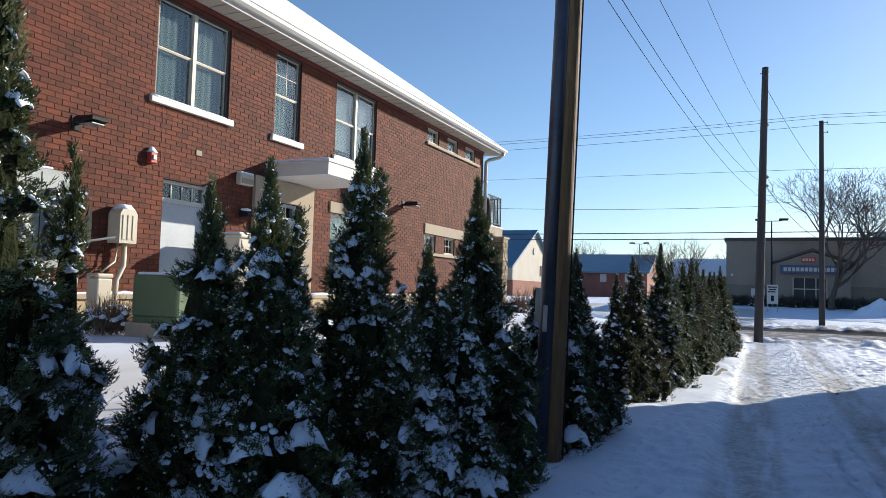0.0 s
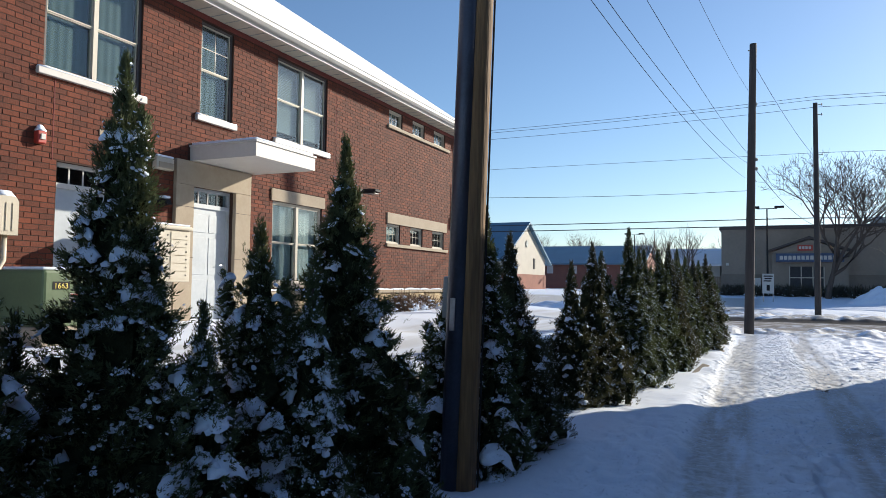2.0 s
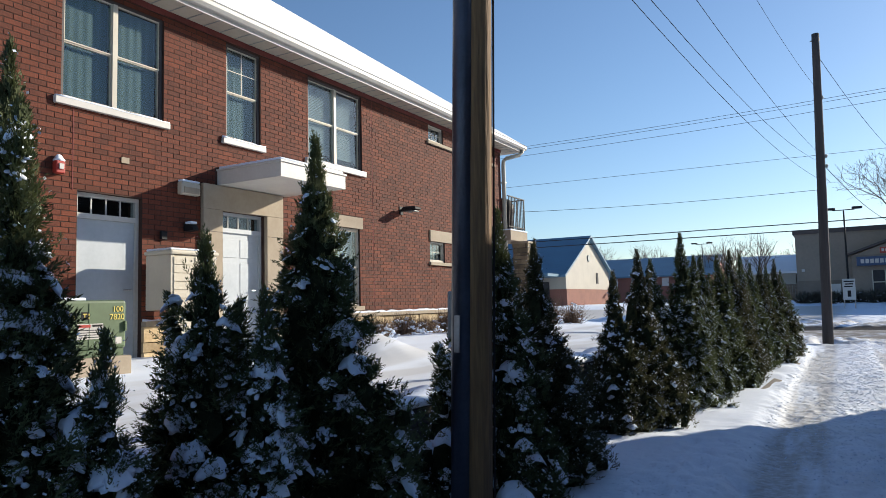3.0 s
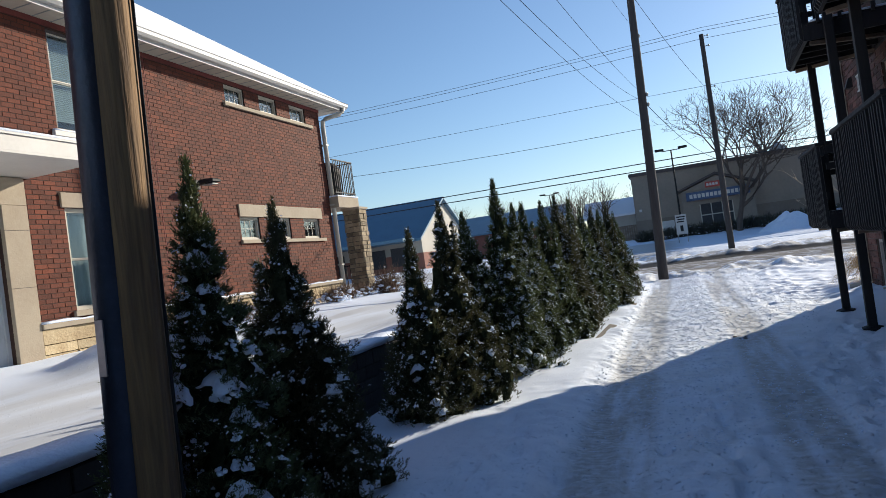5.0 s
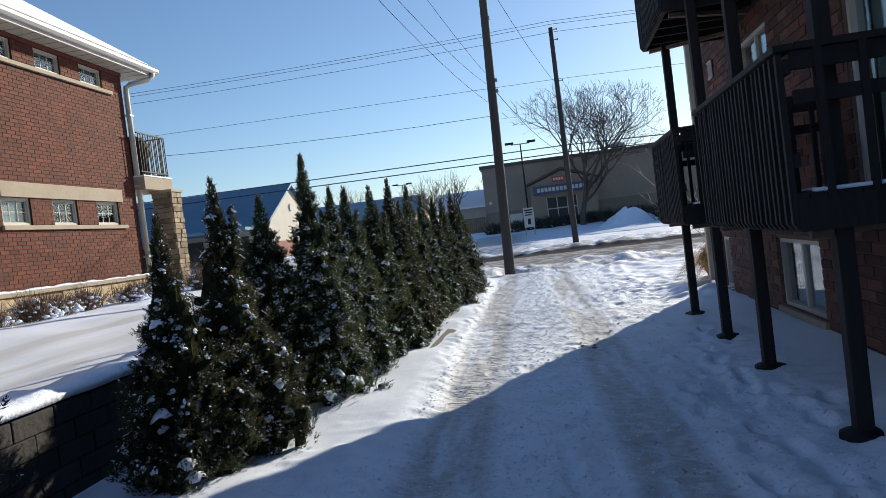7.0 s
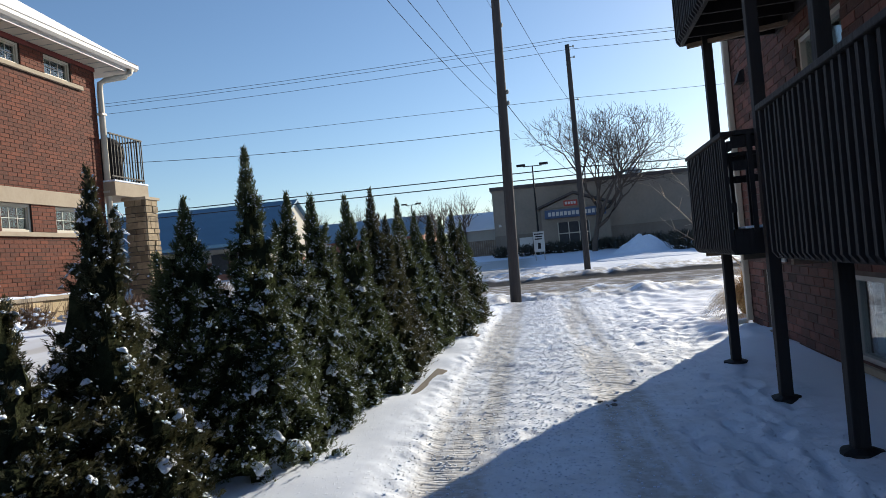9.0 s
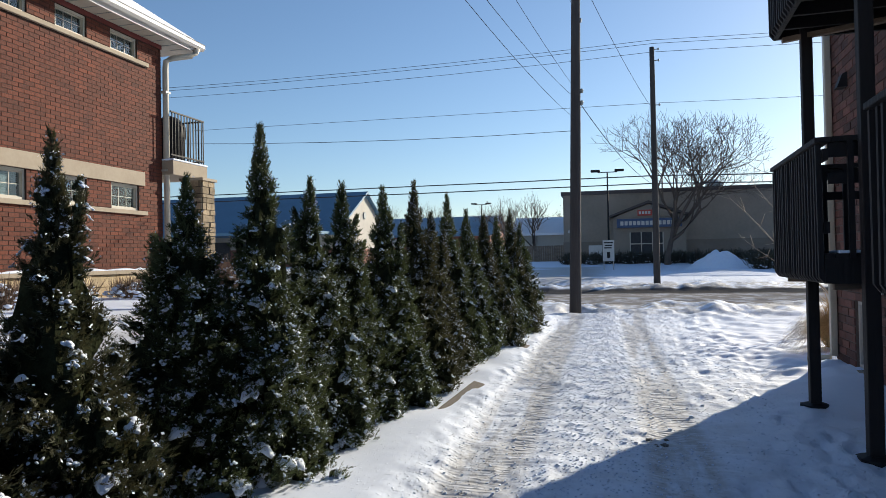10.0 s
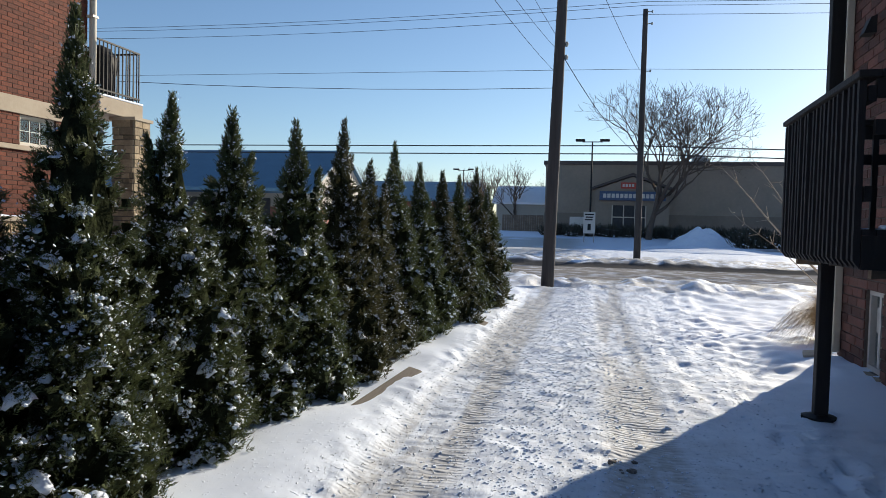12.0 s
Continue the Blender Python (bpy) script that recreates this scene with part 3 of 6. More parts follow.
def window(index, y0, y1, z0, z1, style, sill=True):
    """One window in the east wall: casing, sashes, panes, what hangs behind."""
    w = thing("window_%d" % index, {"double": "pair of sash windows with dark casing and drawn blinds",
                                    "single": "sash window with dark casing and grey curtain",
                                    "slider": "pair of tall windows with almond frame",
                                    "small": "small window with divided panes"}[style], "window", kind="structure")
    x = FX - 0.06
    bm = bmesh.new()
    t = 0.045
    box(bm, x - 0.05, x + 0.03, y0, y0 + t, z0, z1)
    box(bm, x - 0.05, x + 0.03, y1 - t, y1, z0, z1)
    box(bm, x - 0.05, x + 0.03, y0 + t, y1 - t, z1 - t, z1)
    box(bm, x - 0.05, x + 0.03, y0 + t, y1 - t, z0, z0 + t)
    part("casing", bm, M_DARKFRAME if style in ("double", "single") else M_FRAME, w)
    units = [(y0 + t, y1 - t)]
    if style in ("double", "slider"):
        ym = (y0 + y1) / 2
        box_part("mullion", (x - 0.05, x + 0.035, ym - 0.035, ym + 0.035, z0 + t, z1 - t), M_FRAME, w)
        units = [(y0 + t, ym - 0.035), (ym + 0.035, y1 - t)]
    zi0, zi1 = z0 + t, z1 - t
    for a, b in units:
        rails = [(zi0, (zi0 + zi1) / 2), ((zi0 + zi1) / 2, zi1)] if style != "small" else [(zi0, zi1)]
        for k, (c, d) in enumerate(rails):
            off = 0.0 if k == 0 else 0.015
            bm = bmesh.new()
            s = 0.018
            xx = x - 0.02 + off
            box(bm, xx - 0.02, xx + 0.02, a, a + s, c, d)
            box(bm, xx - 0.02, xx + 0.02, b - s, b, c, d)
            box(bm, xx - 0.02, xx + 0.02, a + s, b - s, c, c + s)
            box(bm, xx - 0.02, xx + 0.02, a + s, b - s, d - s, d)
            sash = part("sash", bm, M_FRAME, w)
            p = box_part("pane", (xx - 0.004, xx + 0.004, a + s, b - s, c + s, d - s), M_GLASS, sash)
            p.visible_shadow = False
            if style == "small" or (k == 1 and index == 2):
                n = 3 if style == "small" else 2
                for j in range(1, n):
                    g = a + s + (b - a - 2 * s) * j / n
                    box_part("muntin", (xx + 0.005, xx + 0.011, g - 0.005, g + 0.005, c + s, d - s), M_FRAME, sash)
                g = (c + d) / 2
                box_part("muntin", (xx + 0.005, xx + 0.011, a + s, b - s, g - 0.005, g + 0.005), M_FRAME, sash)
        if style == "double" and index == 3 or style == "small" and index == 7:
            bm = bmesh.new()
            zz = zi0 + (0.15 if style == "double" else 0.0)
            while zz < zi1:
                v = [bm.verts.new(q) for q in ((x - 0.075, a, zz), (x - 0.075, b, zz), (x - 0.095, b, zz + 0.034), (x - 0.095, a, zz + 0.034))]
                bm.faces.new(v)
                zz += 0.03
            part("blind", bm, M_BLIND, w, "white slatted blind")
        elif index not in (8, 9):
            bm = bmesh.new()
            n = 26
            row = [[bm.verts.new((x - 0.09 + 0.005 * math.sin(i * 1.3 + index) + 0.002 * math.sin(i * 3.1), a + (b - a) * i / n, z)) for i in range(n + 1)] for z in (zi0, zi1)]
            for i in range(n):
                bm.faces.new((row[0][i], row[0][i + 1], row[1][i + 1], row[1][i]))
            part("curtain", bm, M_CURTAIN if style != "slider" else M_BLIND, w, "grey-blue curtain", smooth=True)
    if sill:
        box_part("sill", (FX - 0.05, FX + 0.06, y0 - 0.1, y1 + 0.08, z0 - 0.09, z0 - 0.002), M_WHITE, w, "white painted stone sill", bevel=0.008)
        bm = bmesh.new()
        rng = random.Random(index)
        rings = []
        n = 14
        for i in range(n + 1):
            yy = y0 - 0.09 + (y1 - y0 + 0.16) * i / n
            h = 0.015 + 0.022 * rng.random()
            rings.append([(FX - 0.02, yy, z0 - 0.004), (FX + 0.062, yy, z0 - 0.004), (FX + 0.055, yy, z0 + h * 0.7), (FX + 0.01, yy, z0 + h)])
        loft(bm, rings)
        part("snow_cap", bm, M_SNOW, w, smooth=True)
    return w


for i, (o, st) in enumerate(zip(F_OPEN, ("double", "single", "double", "small", "small", "small", "small", "small", "small"))):
    window(i + 1, *o, st, sill=i < 3)
window(10, *F_OPEN[11], "slider", sill=False)
for name, dims, lab in (("trim_lintel", (FX, FX + 0.04, 19.83, 23.37, 3.042, 3.31), "cast stone lintel band over small windows"),
                        ("trim_sill_band", (FX, FX + 0.06, 19.80, 23.42, 2.47, 2.548), "cast stone sill band under small windows"),
                        ("trim_upper_sill", (FX, FX + 0.06, 19.80, 23.50, 5.40, 5.478), "white sill band under upper small windows"),
                        ("trim_window_lintel", (FX, FX + 0.04, 15.41, 17.15, 3.102, 3.33), "cast stone lintel over the ground window"),
                        ("trim_window_sill", (FX, FX + 0.06, 15.41, 17.15, 1.46, 1.548), "cast stone sill of the ground window")):
    tagged(box_part(name, dims, M_CAST, bevel=0.006), lab, "trim", kind="structure")


def entrance():
    """The door surround, the panelled door with its transom, and the plain service door."""
    s = thing("door_surround", "cast stone door surround under a white canopy", "door surround", kind="structure")
    box_part("jamb", (FX, FX + 0.07, 13.05, 13.43, 0.9, 3.10), M_CAST, s, bevel=0.006)
    box_part("jamb", (FX, FX + 0.07, 14.40, 14.79, 0.9, 3.10), M_CAST, s, bevel=0.006)
    box_part("head", (FX, FX + 0.07, 13.05, 14.79, 3.102, 3.49), M_CAST, s, bevel=0.006)
    for k, z in enumerate((1.95, 2.75)):
        for a, b in ((13.05, 13.43), (14.40, 14.79)):
            box_part("joint", (FX + 0.069, FX + 0.072, a, b, z, z + 0.008), M_MORTAR2, s)
    for n, y0, y1, z1, panels in ((1, 13.43, 14.40, 3.10, True), (2, 11.08, 12.03, 3.12, False)):
        d = thing("door_%d" % n, "closed pale %s steel door with glazed transom" % ("panelled" if panels else "flat"), "door", kind="structure")
        x = FX - 0.12
        bm = bmesh.new()
        box(bm, x - 0.06, x + 0.05, y0, y0 + 0.05, 0.9, z1)
        box(bm, x - 0.06, x + 0.05, y1 - 0.05, y1, 0.9, z1)
        box(bm, x - 0.06, x + 0.05, y0 + 0.05, y1 - 0.05, z1 - 0.05, z1)
        box(bm, x - 0.06, x + 0.05, y0 + 0.05, y1 - 0.05, 2.78, 2.85)
        part("door_frame", bm, M_DOOR if panels else M_WHITE, d)
        leaf = box_part("leaf", (x - 0.03, x + 0.015, y0 + 0.05, y1 - 0.05, 0.93, 2.78), M_DOOR, d)
        if panels:
            w = (y1 - y0 - 0.1)
            for r0, r1 in ((1.1, 1.6), (1.68, 2.3), (2.38, 2.68)):
                for c0, c1 in ((0.12, 0.46), (0.54, 0.88)):
                    box_part("panel", (x + 0.015, x + 0.022, y0 + 0.05 + w * c0, y0 + 0.05 + w * c1, r0, r1), M_DOOR, leaf, bevel=0.005)
        bm = bmesh.new()
        tube(bm, [(x + 0.015, y1 - 0.13, 1.85), (x + 0.07, y1 - 0.13, 1.85), (x + 0.075, y1 - 0.24, 1.85)], 0.011, 6)
        part("handle", bm, M_STEEL, leaf, "steel lever handle")
        p = box_part("pane", (x - 0.005, x + 0.003, y0 + 0.05, y1 - 0.05, 2.85, z1 - 0.05), M_GLASS, d)
        p.visible_shadow = False
        for k in range(1, 4):
            g = y0 + 0.05 + (y1 - y0 - 0.1) * k / 4
            box_part("muntin", (x + 0.004, x + 0.014, g - 0.01, g + 0.01, 2.85, z1 - 0.05), M_WHITE, d)
        # dark sheet that stands for the shade behind the door glass
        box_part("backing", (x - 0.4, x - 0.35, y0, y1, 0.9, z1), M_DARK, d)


entrance()


def canopy():
    c = thing("door_canopy", "white flat canopy with snow above the entrance door", "canopy")
    y0, y1, x1 = 13.38, 14.92, -6.53
    bm = bmesh.new()
    box(bm, FX + 0.0, x1, y0, y1, 3.5, 3.53)
    part("soffit_board", bm, M_WHITE, c)
    bm = bmesh.new()
    box(bm, FX, x1, y0, y0 + 0.03, 3.531, 3.72)
    box(bm, FX, x1, y1 - 0.03, y1, 3.531, 3.72)
    box(bm, x1 - 0.03, x1, y0 + 0.03, y1 - 0.03, 3.531, 3.72)
    part("fascia", bm, M_WHITE, c)
    bm = bmesh.new()
    box(bm, FX, x1 + 0.02, y0 - 0.02, y1 + 0.02, 3.721, 3.75)
    part("flashing", bm, M_WHITE, c)
    bm = bmesh.new()
    box(bm, FX + 0.0, x1 - 0.02, y0 + 0.02, y1 - 0.02, 3.752, 3.80, bevel=0.02)
    part("snow_cap", bm, M_SNOW, c, smooth=True)


canopy()

# downspout at the corner
dsp = thing("downspout", "white metal downspout at the house corner", "downspout")
bm = bmesh.new()
tube(bm, [(FX + 0.47, 24.55, 6.04), (FX + 0.45, 24.5, 5.94), (FX + 0.40, 24.42, 5.86), (FX + 0.14, 24.1, 5.74), (FX + 0.08, 24.02, 5.66), (FX + 0.07, 24.01, 5.5), (FX + 0.07, 24.01, 1.0)], 0.06, 10)
part("pipe", bm, M_FRAME, dsp, smooth=True)
for z in (1.8, 3.4, 5.0):
    box_part("strap", (FX - 0.01, FX + 0.135, 23.93, 24.08, z, z + 0.04), M_FRAME, dsp)


def balcony():
    b = thing("balcony", "balcony with black metal railing on stone piers", "balcony")
    x0, x1, y0, y1 = -12.0, -7.60, RED1, 25.18
    box_part("slab", (x0, x1, y0, y1, 3.33, 3.62), M_CAST, b, "white balcony slab edge", bevel=0.01)
    box_part("snow_cap", (x0, x1 + 0.01, y0, y1 + 0.01, 3.622, 3.66), M_SNOW, b, bevel=0.012)
    for z in (3.74, 4.62):
        bm = bmesh.new()
        box(bm, x1 - 0.07, x1 - 0.04, y0, y1 - 0.04, z - 0.015, z + 0.015)
        box(bm, x0, x1 - 0.07, y1 - 0.07, y1 - 0.04, z - 0.015, z + 0.015)
        part("rail", bm, M_BLACK, b)
    pts = [(x1 - 0.055, yy) for yy in np.arange(y0 + 0.06, y1 - 0.05, 0.105)] + [(xx, y1 - 0.055) for xx in np.arange(x1 - 0.055, x0, -0.12)]
    me = None
    for px, py in pts:
        if me is None:
            bm = bmesh.new()
            box(bm, -0.009, 0.009, -0.009, 0.009, 3.66, 4.605)
            me = mesh_of("baluster", bm, M_BLACK)
        o = new("baluster", me)
        o.parent = b
        o.location = (px, py, 0)
    rng = random.Random(4)
    PW, PY = 0.46, 24.62
    for px in (-7.84, -11.9):
        pier = thing("stone_pier", "square pier of rough buff limestone blocks", "pier", group="balcony piers", kind="structure")
        box_part("core", (px + 0.02, px + PW - 0.02, PY + 0.02, PY + PW - 0.02, 0.6, 3.329), M_DARKFRAME, pier)
        z = 0.62
        while z < 3.28:
            h = min(rng.choice((0.08, 0.11, 0.15)), 3.325 - z)
            for side in range(4):
                u = 0.0
                while u < PW - 0.02:
                    w = min(rng.uniform(0.12, 0.28), PW - u)
                    if PW - u - w < 0.06:
                        w = PW - u
                    d = rng.uniform(0.0, 0.03)
                    a, c = u + 0.007, u + w - 0.007
                    dims = ((px + a, px + c, PY - d, PY + 0.04) if side == 0 else (px + a, px + c, PY + PW - 0.04, PY + PW + d) if side == 1 else
                            (px - d, px + 0.04, PY + a, PY + c) if side == 2 else (px + PW - 0.04, px + PW + d, PY + a, PY + c))
                    box_part("stone", (*dims, z + 0.007, z + h - 0.007), M_PIERSHADE, pier)
                    u += w
            z += h
        box_part("capstone", (px - 0.05, px + PW + 0.05, PY - 0.05, PY + PW + 0.05, 3.27, 3.328), M_CAST, pier)
    g = thing("covered_grill", "barbecue grill under a black fabric cover on the balcony", "grill")
    bm = bmesh.new()
    prof = [(0.3, 3.665), (0.29, 4.1), (0.34, 4.2), (0.33, 4.42), (0.2, 4.6), (0.06, 4.66)]
    loft(bm, [[(-8.1 + r * 1.1 * math.cos(k) * (1 + 0.08 * math.sin(3 * k + z)), 24.55 + r * 0.9 * math.sin(k), z) for k in np.linspace(0, 2 * math.pi, 14, endpoint=False)] for r, z in prof])
    part("cover", bm, M_BLACK, g, smooth=True)
    f = thing("terrace_fence", "black metal fence on the ground beside the pier", "fence")
    for z in (1.05, 1.75):
        box_part("rail", (-12, -8.0, 25.0, 25.03, z, z + 0.03), M_BLACK, f)
    bm = bmesh.new()
    box(bm, -0.009, 0.009, -0.009, 0.009, 0.85, 1.78)
    me = mesh_of("baluster", bm, M_BLACK)
    for k in range(32):
        o = new("baluster", me)
        o.parent = f
        o.location = (-8.05 - 0.12 * k, 25.015, 0)


balcony()


# ---------------- retaining wall ----------------
def retaining_wall():
    w = thing("retaining_wall", "low dark block retaining wall with snow on top", "retaining wall", kind="structure")
    box_part("core", (RW_X - 0.2, RW_X - 0.02, 1.0, 27.0, -0.3, 0.70), M_RETAIN, w)
    bm = bmesh.new()
    box(bm, RW_X - 0.03, RW_X, -0.195, 0.195, -0.07, 0.07, bevel=0.008)
    me = mesh_of("block", bm, M_RETAIN)
    for r in range(5):
        for k in range(58):
            y = 3.4 + 0.4 * k + (0.2 if r % 2 else 0)
            o = new("block", me)
            o.parent = w
            o.location = (random.uniform(-0.006, 0.006), y, 0.02 + 0.145 * r)
    rng = np.random.RandomState(3)
    bm = bmesh.new()
    rings = []
    for y in np.arange(1.0, 27.0, 0.2):
        h, o = 0.05 + 0.05 * rng.rand(), 0.03 * rng.rand()
        rings.append([(RW_X - 0.3, y, 0.68), (RW_X + o, y, 0.69), (RW_X + 0.02 + o, y, 0.70 + h * 0.5), (RW_X - 0.06, y, 0.70 + h), (RW_X - 0.3, y, 0.71 + h)])
    loft(bm, rings)
    part("snow_cap", bm, M_SNOW, w, smooth=True)


retaining_wall()


# ---------------- cedar hedge ----------------
def cedar(x, y, h, r, snow, sparse=0.0, seed=0, dry=False, z0=0.0, label=None):
    """A columnar cedar: trunk, a crown of many small flat sprays, pillows of snow on it."""
    rng = np.random.RandomState(seed)
    t = thing("cedar_tree", label or ("conical evergreen cedar " + ("heavily laden with snow clumps" if snow > 0.6 else "dusted with snow")),
              "tree", group="cedar hedge", at=(x, y, z0))
    bm = bmesh.new()
    tube(bm, [(0, 0, -0.15), (0.02, 0.01, h * 0.4), (0, 0, h * 0.95)], [0.05, 0.035, 0.006], 7)
    part("trunk", bm, M_BARK, t)
    ph = rng.rand(8) * 6.28
    far_row = y > 15

    def radius(z, a):
        u = z / h
        base = np.clip(1.0 - u, 0, 1) ** (0.9 + 0.75 * np.clip(u - 0.5, 0, 1)) * np.clip(0.84 + u * 1.2, 0, 1) * 1.14
        lob = 1 + 0.17 * np.sin(3 * a + ph[0] + 4 * u) + 0.13 * np.sin(5 * a + ph[1] - 9 * u) + 0.11 * np.sin(2 * a + ph[2] + 17 * u)
        return r * base * lob * (1.12 - 0.2 * u if far_row else 1.0) + 0.008

    # foliage gathers in tufts that overlap like shingles, with dark gaps between them
    nt_ = int(430 * (h / 2.2) * (r / 0.42))
    tz = h * (1 - np.sqrt(rng.rand(nt_))) * 0.93 + 0.04
    ta = rng.rand(nt_) * 6.2832
    tr = radius(tz, ta) * (1.06 - 0.42 * rng.rand(nt_) ** 1.7)
    ts = rng.uniform(0.035, 0.07, nt_) * (0.32 + 0.68 * (1 - tz / h))
    # a few side leaders stand up out of the crown
    nl = 1 + rng.randint(3)
    for k in range(nl):
        m = slice(k * 9, k * 9 + 9)
        la, lz, lr = rng.rand() * 6.28, h * rng.uniform(0.45, 0.74), r * rng.uniform(0.3, 0.5)
        ta[m], tr[m] = la, lr * rng.uniform(0.9, 1.05, 9)
        tz[m] = lz + np.linspace(-0.05, 0.15, 9) * h
        ts[m] = np.linspace(0.05, 0.012, 9)
    near = y < 17.2
    n = int((8600 if near else 5600) * (1 - 0.45 * sparse) * (h / 2.2) * (r / 0.42))
    which = rng.randint(0, nt_, n)
    z = tz[which] + ts[which] * rng.randn(n) * 0.8
    a = ta[which] + ts[which] * rng.randn(n) * 0.9 / np.maximum(tr[which], 0.06)
    rad = tr[which] + ts[which] * rng.randn(n) * 0.55
    stray = rng.rand(n) < 0.05
    rad = np.where(stray, rad * 1.08 + 0.02, rad)
    if sparse:
        rad = rad * np.where(z > h * 0.5, 1 - 0.55 * sparse, 1)
    # the leading shoot
    extra = int(n * 0.04)
    z[:extra] = h * (1 - 0.2 * rng.rand(extra) ** 0.7)
    rad[:extra] = (0.004 + 0.17 * (h - z[:extra]) * rng.rand(extra) ** 0.6)
    z = np.maximum(z, 0.03)
    out = np.stack([np.cos(a), np.sin(a), np.zeros(n)], 1)
    up = np.array([0, 0, 1.0])
    side = np.stack([-np.sin(a), np.cos(a), np.zeros(n)], 1)
    c = out * rad[:, None] + up * z[:, None]
    # each spray: a flat fan of scale-leaved twigs along a short stem
    stem = out * rng.uniform(0.25, 0.95, (n, 1)) + up * (rng.uniform(0.1, 1.0, (n, 1)) + 2.0 * np.clip((z / h - 0.75) / 0.25, 0, 1)[:, None]) + side * rng.uniform(-0.7, 0.7, (n, 1))
    stem /= np.linalg.norm(stem, axis=1)[:, None]
    fan = np.cross(stem, rng.randn(n, 3))
    fan /= np.linalg.norm(fan, axis=1)[:, None] + 1e-6
    big = 1.0 if near else 1.3
    B = 11
    vs = []
    for j in range(B):
        sp = j / (B - 1)
        bend = (1 if j % 2 else -1) * rng.uniform(0.35, 0.95, (n, 1)) * (1 - 0.7 * sp)
        d = stem * np.cos(bend) + fan * np.sin(bend)
        w = fan * np.cos(bend) - stem * np.sin(bend)
        L = rng.uniform(0.018, 0.036, (n, 1)) * (1.05 - 0.35 * sp) * big
        W = rng.uniform(0.0022, 0.0045, (n, 1)) * big
        s0 = c + stem * (sp * 0.055 - 0.015) * big + rng.randn(n, 3) * 0.004
        vs.append(np.stack([s0 - w * W, s0 + w * W, s0 + d * L], 1))
    v = np.concatenate(vs).reshape(-1, 3)
    raw_mesh("crown", v, np.arange(len(v)).reshape(-1, 3), M_LEAFDRY if dry else M_LEAF, t)
    # the dense inside of each tuft, and a lumpy inside that closes the crown, coloured dark for the shade there
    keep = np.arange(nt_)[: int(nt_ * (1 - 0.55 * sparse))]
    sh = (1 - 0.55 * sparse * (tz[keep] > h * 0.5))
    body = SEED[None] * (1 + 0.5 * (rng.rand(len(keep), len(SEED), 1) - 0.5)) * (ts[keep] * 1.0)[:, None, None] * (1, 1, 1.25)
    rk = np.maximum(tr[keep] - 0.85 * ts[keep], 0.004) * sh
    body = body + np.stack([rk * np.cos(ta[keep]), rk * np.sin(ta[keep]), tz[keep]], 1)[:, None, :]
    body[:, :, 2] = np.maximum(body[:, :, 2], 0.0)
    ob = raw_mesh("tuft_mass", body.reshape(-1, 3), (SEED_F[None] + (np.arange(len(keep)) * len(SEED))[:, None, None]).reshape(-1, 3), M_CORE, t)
    tagged(ob, kind="stuff")
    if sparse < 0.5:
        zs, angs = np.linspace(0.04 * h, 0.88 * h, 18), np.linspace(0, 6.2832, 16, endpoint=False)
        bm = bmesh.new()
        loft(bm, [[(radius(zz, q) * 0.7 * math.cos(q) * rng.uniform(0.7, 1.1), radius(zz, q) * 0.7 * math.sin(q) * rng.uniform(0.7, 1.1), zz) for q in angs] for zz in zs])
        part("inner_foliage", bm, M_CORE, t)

    # pillows of snow lie on the shelves of the tufts; in the open row most lie on the side away from the wall
    def shelf():
        while True:
            ti = rng.randint(0, nt_)
            if tr[ti] < 0.02 or (far_row and math.cos(ta[ti] + 0.35) < 0.15 and rng.rand() < 0.8) or (far_row and tz[ti] > 0.7 * h and rng.rand() < 0.6):
                continue
            return ti

    fine_v, fine_f, soft_v, soft_f = [], [], [], []
    laden = snow > 0.55
    pillows = int(28 + 62 * snow) if laden else int(30 + 44 * snow)
    dabs = int(150 + 290 * snow) if laden else int(220 + 620 * snow)
    bodies = ((BALL, BALL_F) if near and laden else (ICO, ICO_F))
    for k in range(pillows + dabs):
        ti = shelf()
        rr, zz = tr[ti] + ts[ti] * 0.1, tz[ti] + ts[ti] * 0.6
        cs, sn = math.cos(ta[ti]), math.sin(ta[ti])
        if k < pillows:
            # a lobed cushion, flat below, that droops over the edge of its branch
            shape, tris = bodies
            wide = rng.uniform(0.35, 1.0) ** 1.3 * (0.125 if laden else 0.07) * (0.45 + 0.65 * (1 - tz[ti] / h))
            q, ph1, ph2 = np.arctan2(shape[:, 1], shape[:, 0]), rng.rand() * 6.28, rng.rand() * 6.28
            lobe = 1 + 0.24 * np.sin(3 * q + ph1) + 0.16 * np.sin(5 * q + ph2 + 3 * shape[:, 2]) + 0.16 * (rng.rand(len(shape)) - 0.5)
            px, py = shape[:, 0] * lobe * wide * 0.62, shape[:, 1] * lobe * wide
            pz = np.where(shape[:, 2] > 0, shape[:, 2] * 0.42, shape[:, 2] * 0.2) * wide * (1 + 0.3 * np.sin(4 * q + ph2) + 0.2 * (rng.rand(len(shape)) - 0.5))
            pz = pz - np.maximum(px + 0.1 * wide, 0) * 0.9 - py * py / max(wide, 0.02) * 0.35 + py * rng.uniform(-0.3, 0.3)
            reach = rr - wide * 0.1
            p = np.stack([px * cs - py * sn + reach * cs, px * sn + py * cs + reach * sn, pz + zz], 1)
            ff = fine_f if shape is BALL else soft_f
            vv = fine_v if shape is BALL else soft_v
            ff.append(tris + sum(map(len, vv)))
            vv.append(p)
            continue
        size = rng.uniform(0.006, 0.015) if laden else rng.uniform(0.004, 0.011)
